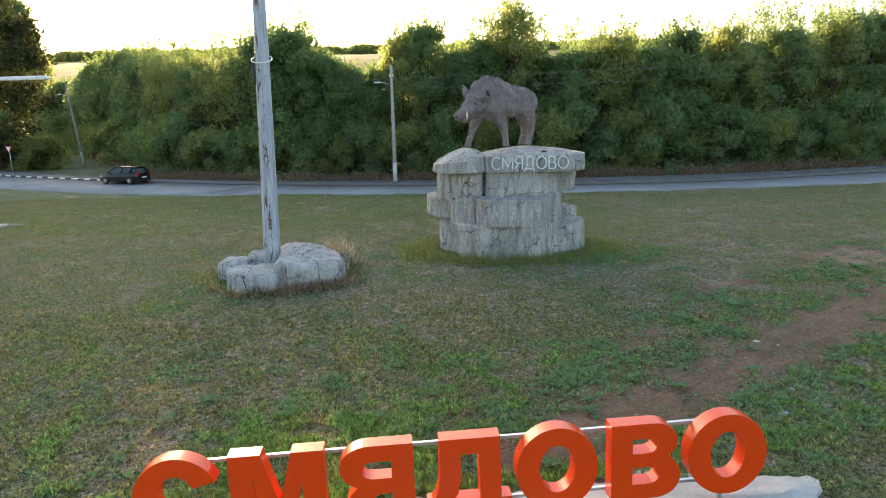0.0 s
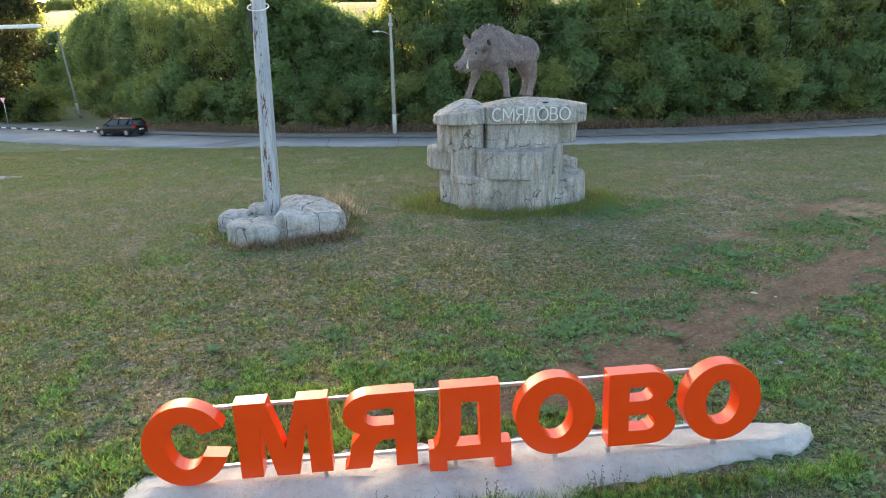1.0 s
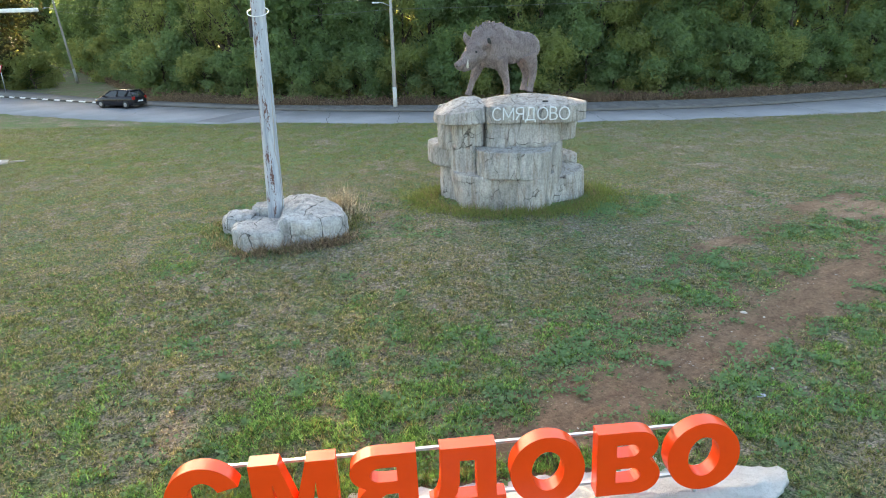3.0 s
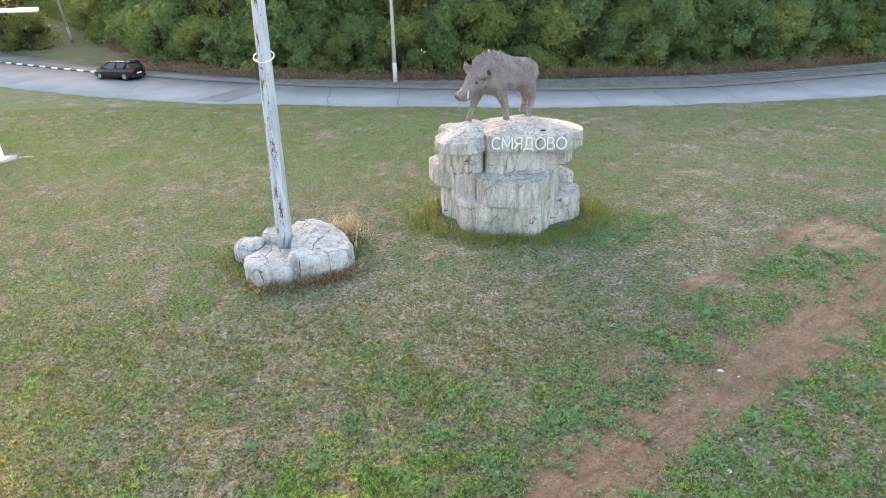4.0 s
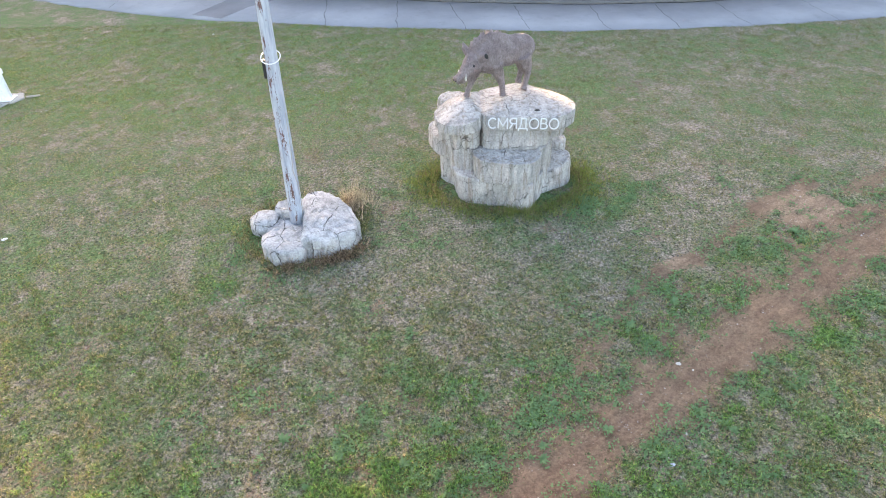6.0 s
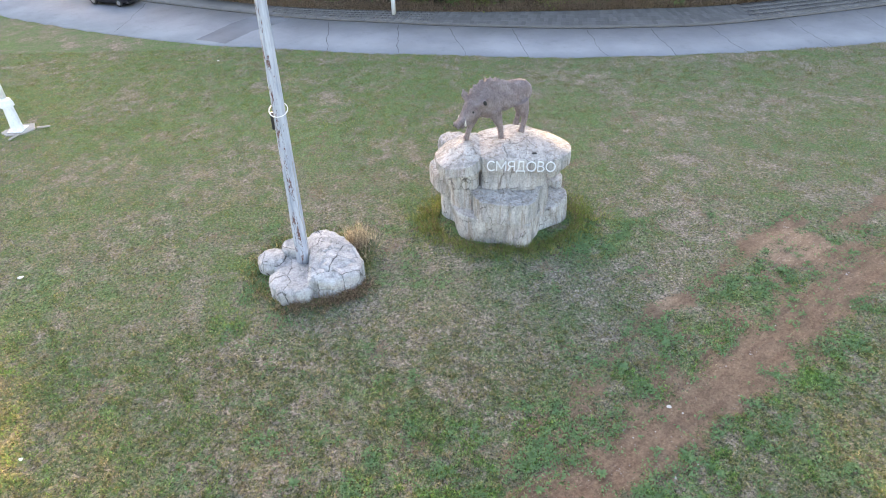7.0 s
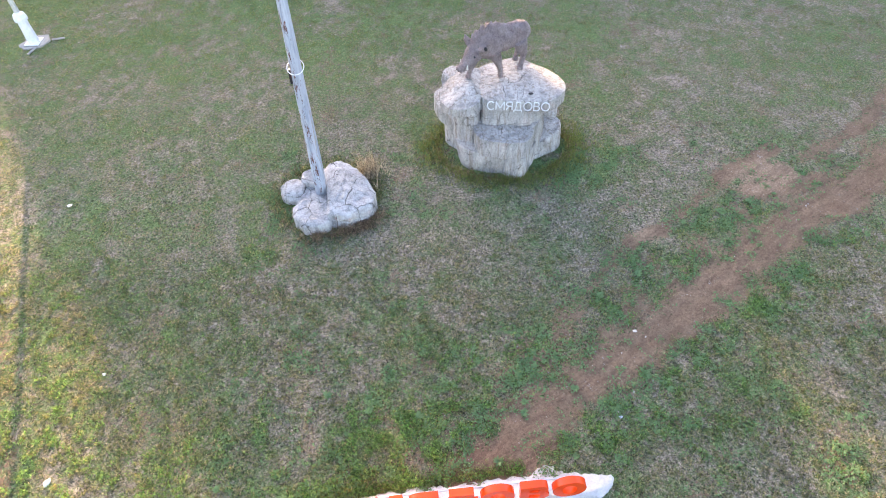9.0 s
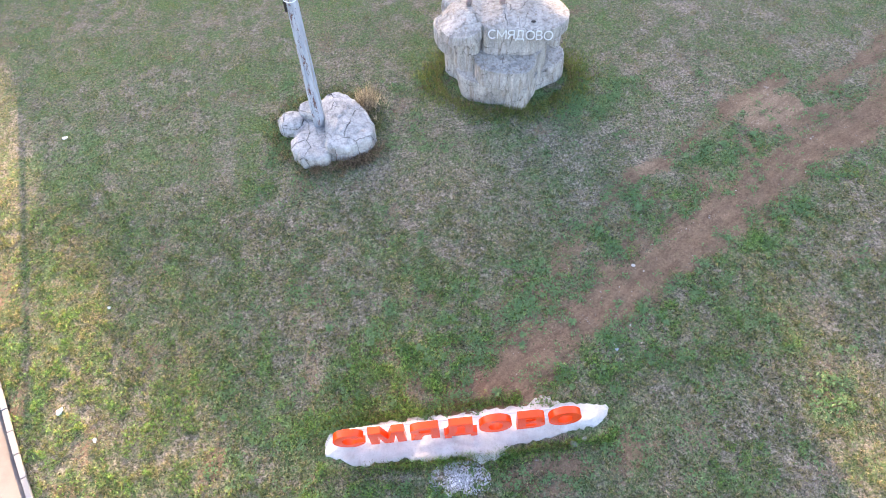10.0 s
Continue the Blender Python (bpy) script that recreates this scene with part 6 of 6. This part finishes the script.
def leaf_blade(length, width):
    bm = bmesh.new()
    rows = []
    for k in range(6):
        t = k / 5
        w = width * math.sin(math.pi * (0.12 + 0.86 * t)) ** 0.8
        z = 0.35 * length * (t - t * t * 0.9)
        rows.append([bm.verts.new((t * length, -w, z + 0.02)), bm.verts.new((t * length, 0, z)), bm.verts.new((t * length, w, z + 0.02))])
    for a, b in zip(rows, rows[1:]):
        for k in range(2):
            bm.faces.new((a[k], a[k + 1], b[k + 1], b[k]))
    return bm


def rosettes():
    p = thing("plant", (1.42, 8.78, 0.02), "low rosette of broad green leaves in the bare soil", "plant", "leafy plants in the lawn")
    me = None
    for k in range(11):
        if me is None:
            ob = part("leaf", leaf_blade(0.24, 0.045), M_WEED, p, shade=True)
            me = ob.data
        else:
            ob = new("leaf", me)
            ob.parent = p
        s = 0.75 + 0.35 * ((k * 7) % 5) / 5
        ob.matrix_basis = pose(0, 0, 0.01, 0, -8 - 9 * (k % 3), k * 137.5) @ Matrix.Diagonal((s, s, s, 1))
    rnd = random.Random(3)
    spots = [(2.39, 10.85), (2.33, 10.45), (2.28, 11.55), (4.16, 11.3), (3.2, 12.4), (5.0, 9.6), (-2.9, 10.6), (-3.6, 9.8), (-4.4, 11.2), (-1.2, 10.4), (6.6, 9.7), (7.4, 11.2), (8.6, 12.4), (9.6, 18.8), (11.2, 19.4),
             (12.6, 19.9), (5.6, 15.2), (7.2, 16.2), (4.2, 15.6), (13.8, 20.4), (3.9, 8.9), (5.2, 8.8), (-7.6, 8.0)]
    for x, y in spots:
        ob = copy_thing(p, pose(x, y, float(ground_z(x, y)) + 0.01, 0, 0, rnd.uniform(0, 360)))
        s = rnd.uniform(0.5, 1.0)
        ob.scale = (s, s, s)


rosettes()


def stalk_weeds():
    """Dry upright weeds in front of the slab."""
    rnd = random.Random(6)
    w = thing("weed", (0.45, 6.55, 0.05), "thin dark weed with small seed heads beside the slab", "weed", "dry weeds by the slab")
    for k in range(5):
        bm = bmesh.new()
        a = k * 1.3
        tip = Vector((0.12 * math.cos(a), 0.10 * math.sin(a), 0.30 + 0.05 * (k % 3)))
        add_tube(bm, [(0, 0, -0.03), tip * 0.55, tip], [0.005, 0.004, 0.002], 5)
        st = part("stem", bm, M_BROWN, w)
        for j in range(7):
            bm = bmesh.new()
            q = tip * (0.4 + 0.6 * j / 6)
            bmesh.ops.create_icosphere(bm, subdivisions=1, radius=0.011, matrix=Matrix.Translation(q + Vector((rnd.uniform(-0.02, 0.02), rnd.uniform(-0.02, 0.02), 0))))
            part("seed_head", bm, M_WEED if j % 2 else M_BROWN, st)
    for x, y in ((-2.6, 6.42), (-2.25, 6.48), (1.72, 6.75), (1.95, 6.8), (0.62, 6.5), (-0.9, 6.45)):
        ob = copy_thing(w, pose(x, y, float(ground_z(x, y)) + 0.04, rnd.uniform(-8, 8), rnd.uniform(-8, 8), rnd.uniform(0, 360)))
        s = rnd.uniform(0.6, 1.0)
        ob.scale = (s, s, s)


stalk_weeds()


def scrap(x, y, size, material, label, category, group, seed, flat=0.35):
    bm = bmesh.new()
    bmesh.ops.create_icosphere(bm, subdivisions=2, radius=size)
    for v in bm.verts:
        c = v.co * (1 + 0.55 * noise.noise(v.co / size * 1.2 + Vector((seed, 0, 0))))
        v.co = Vector((c.x * 1.4, c.y, max(-size * 0.1, c.z * flat)))
    ob = part({"litter": "litter_scrap", "stone": "stone"}[category], bm, material, None, label)
    ob.matrix_basis = pose(x, y, float(ground_z(x, y)) + size * 0.06, 0, 0, seed * 47)
    tagged(ob, category=category, group=group)


M_PEBBLE = plain("pebble", (0.50, 0.47, 0.43), 0.85)
for k, (x, y, s) in enumerate(((6.64, 13.6, 0.13), (6.98, 13.35, 0.06), (6.15, 11.15, 0.08), (5.5, 10.45, 0.05), (6.45, 10.5, 0.05), (7.3, 15.9, 0.05), (9.9, 16.9, 0.06), (4.6, 9.7, 0.04), (8.9, 15.2, 0.04),
                               (3.9, 11.4, 0.035), (2.1, 9.4, 0.035), (1.5, 9.9, 0.03), (5.4, 12.9, 0.035), (4.9, 12.2, 0.03), (6.0, 12.7, 0.04), (3.1, 10.3, 0.03), (11.2, 17.0, 0.05), (14.2, 17.9, 0.05), (2.7, 8.9, 0.035))):
    scrap(x, y, s * 0.45, M_PEBBLE, "small pale stone on the bare soil", "stone", "pale stones on the path", k)
scrap(5.53, 10.25, 0.06, M_BLUE, "crumpled pale blue plastic scrap", "litter", "litter on the lawn", 31)
scrap(-13.27, 8.35, 0.11, M_PAPER, "crumpled white plastic bag on the grass", "litter", "litter on the lawn", 32)
scrap(-11.75, 7.35, 0.06, M_PAPER, "white paper scrap on the grass", "litter", "litter on the lawn", 33)
scrap(-12.7, 12.3, 0.055, M_PAPER, "white paper scrap on the grass", "litter", "litter on the lawn", 34)
scrap(-17.2, 21.0, 0.09, M_PAPER, "white paper scrap on the grass", "litter", "litter on the lawn", 35)
scrap(-15.6, 44.4, 0.07, M_PAPER, "white paper scrap near the road", "litter", "litter on the lawn", 36)
scrap(3.75, 7.05, 0.10, M_KERB, "broken grey stone beside the slab", "stone", "stones by the slab", 38)
scrap(4.1, 7.2, 0.07, M_KERB, "broken grey stone beside the slab", "stone", "stones by the slab", 39)
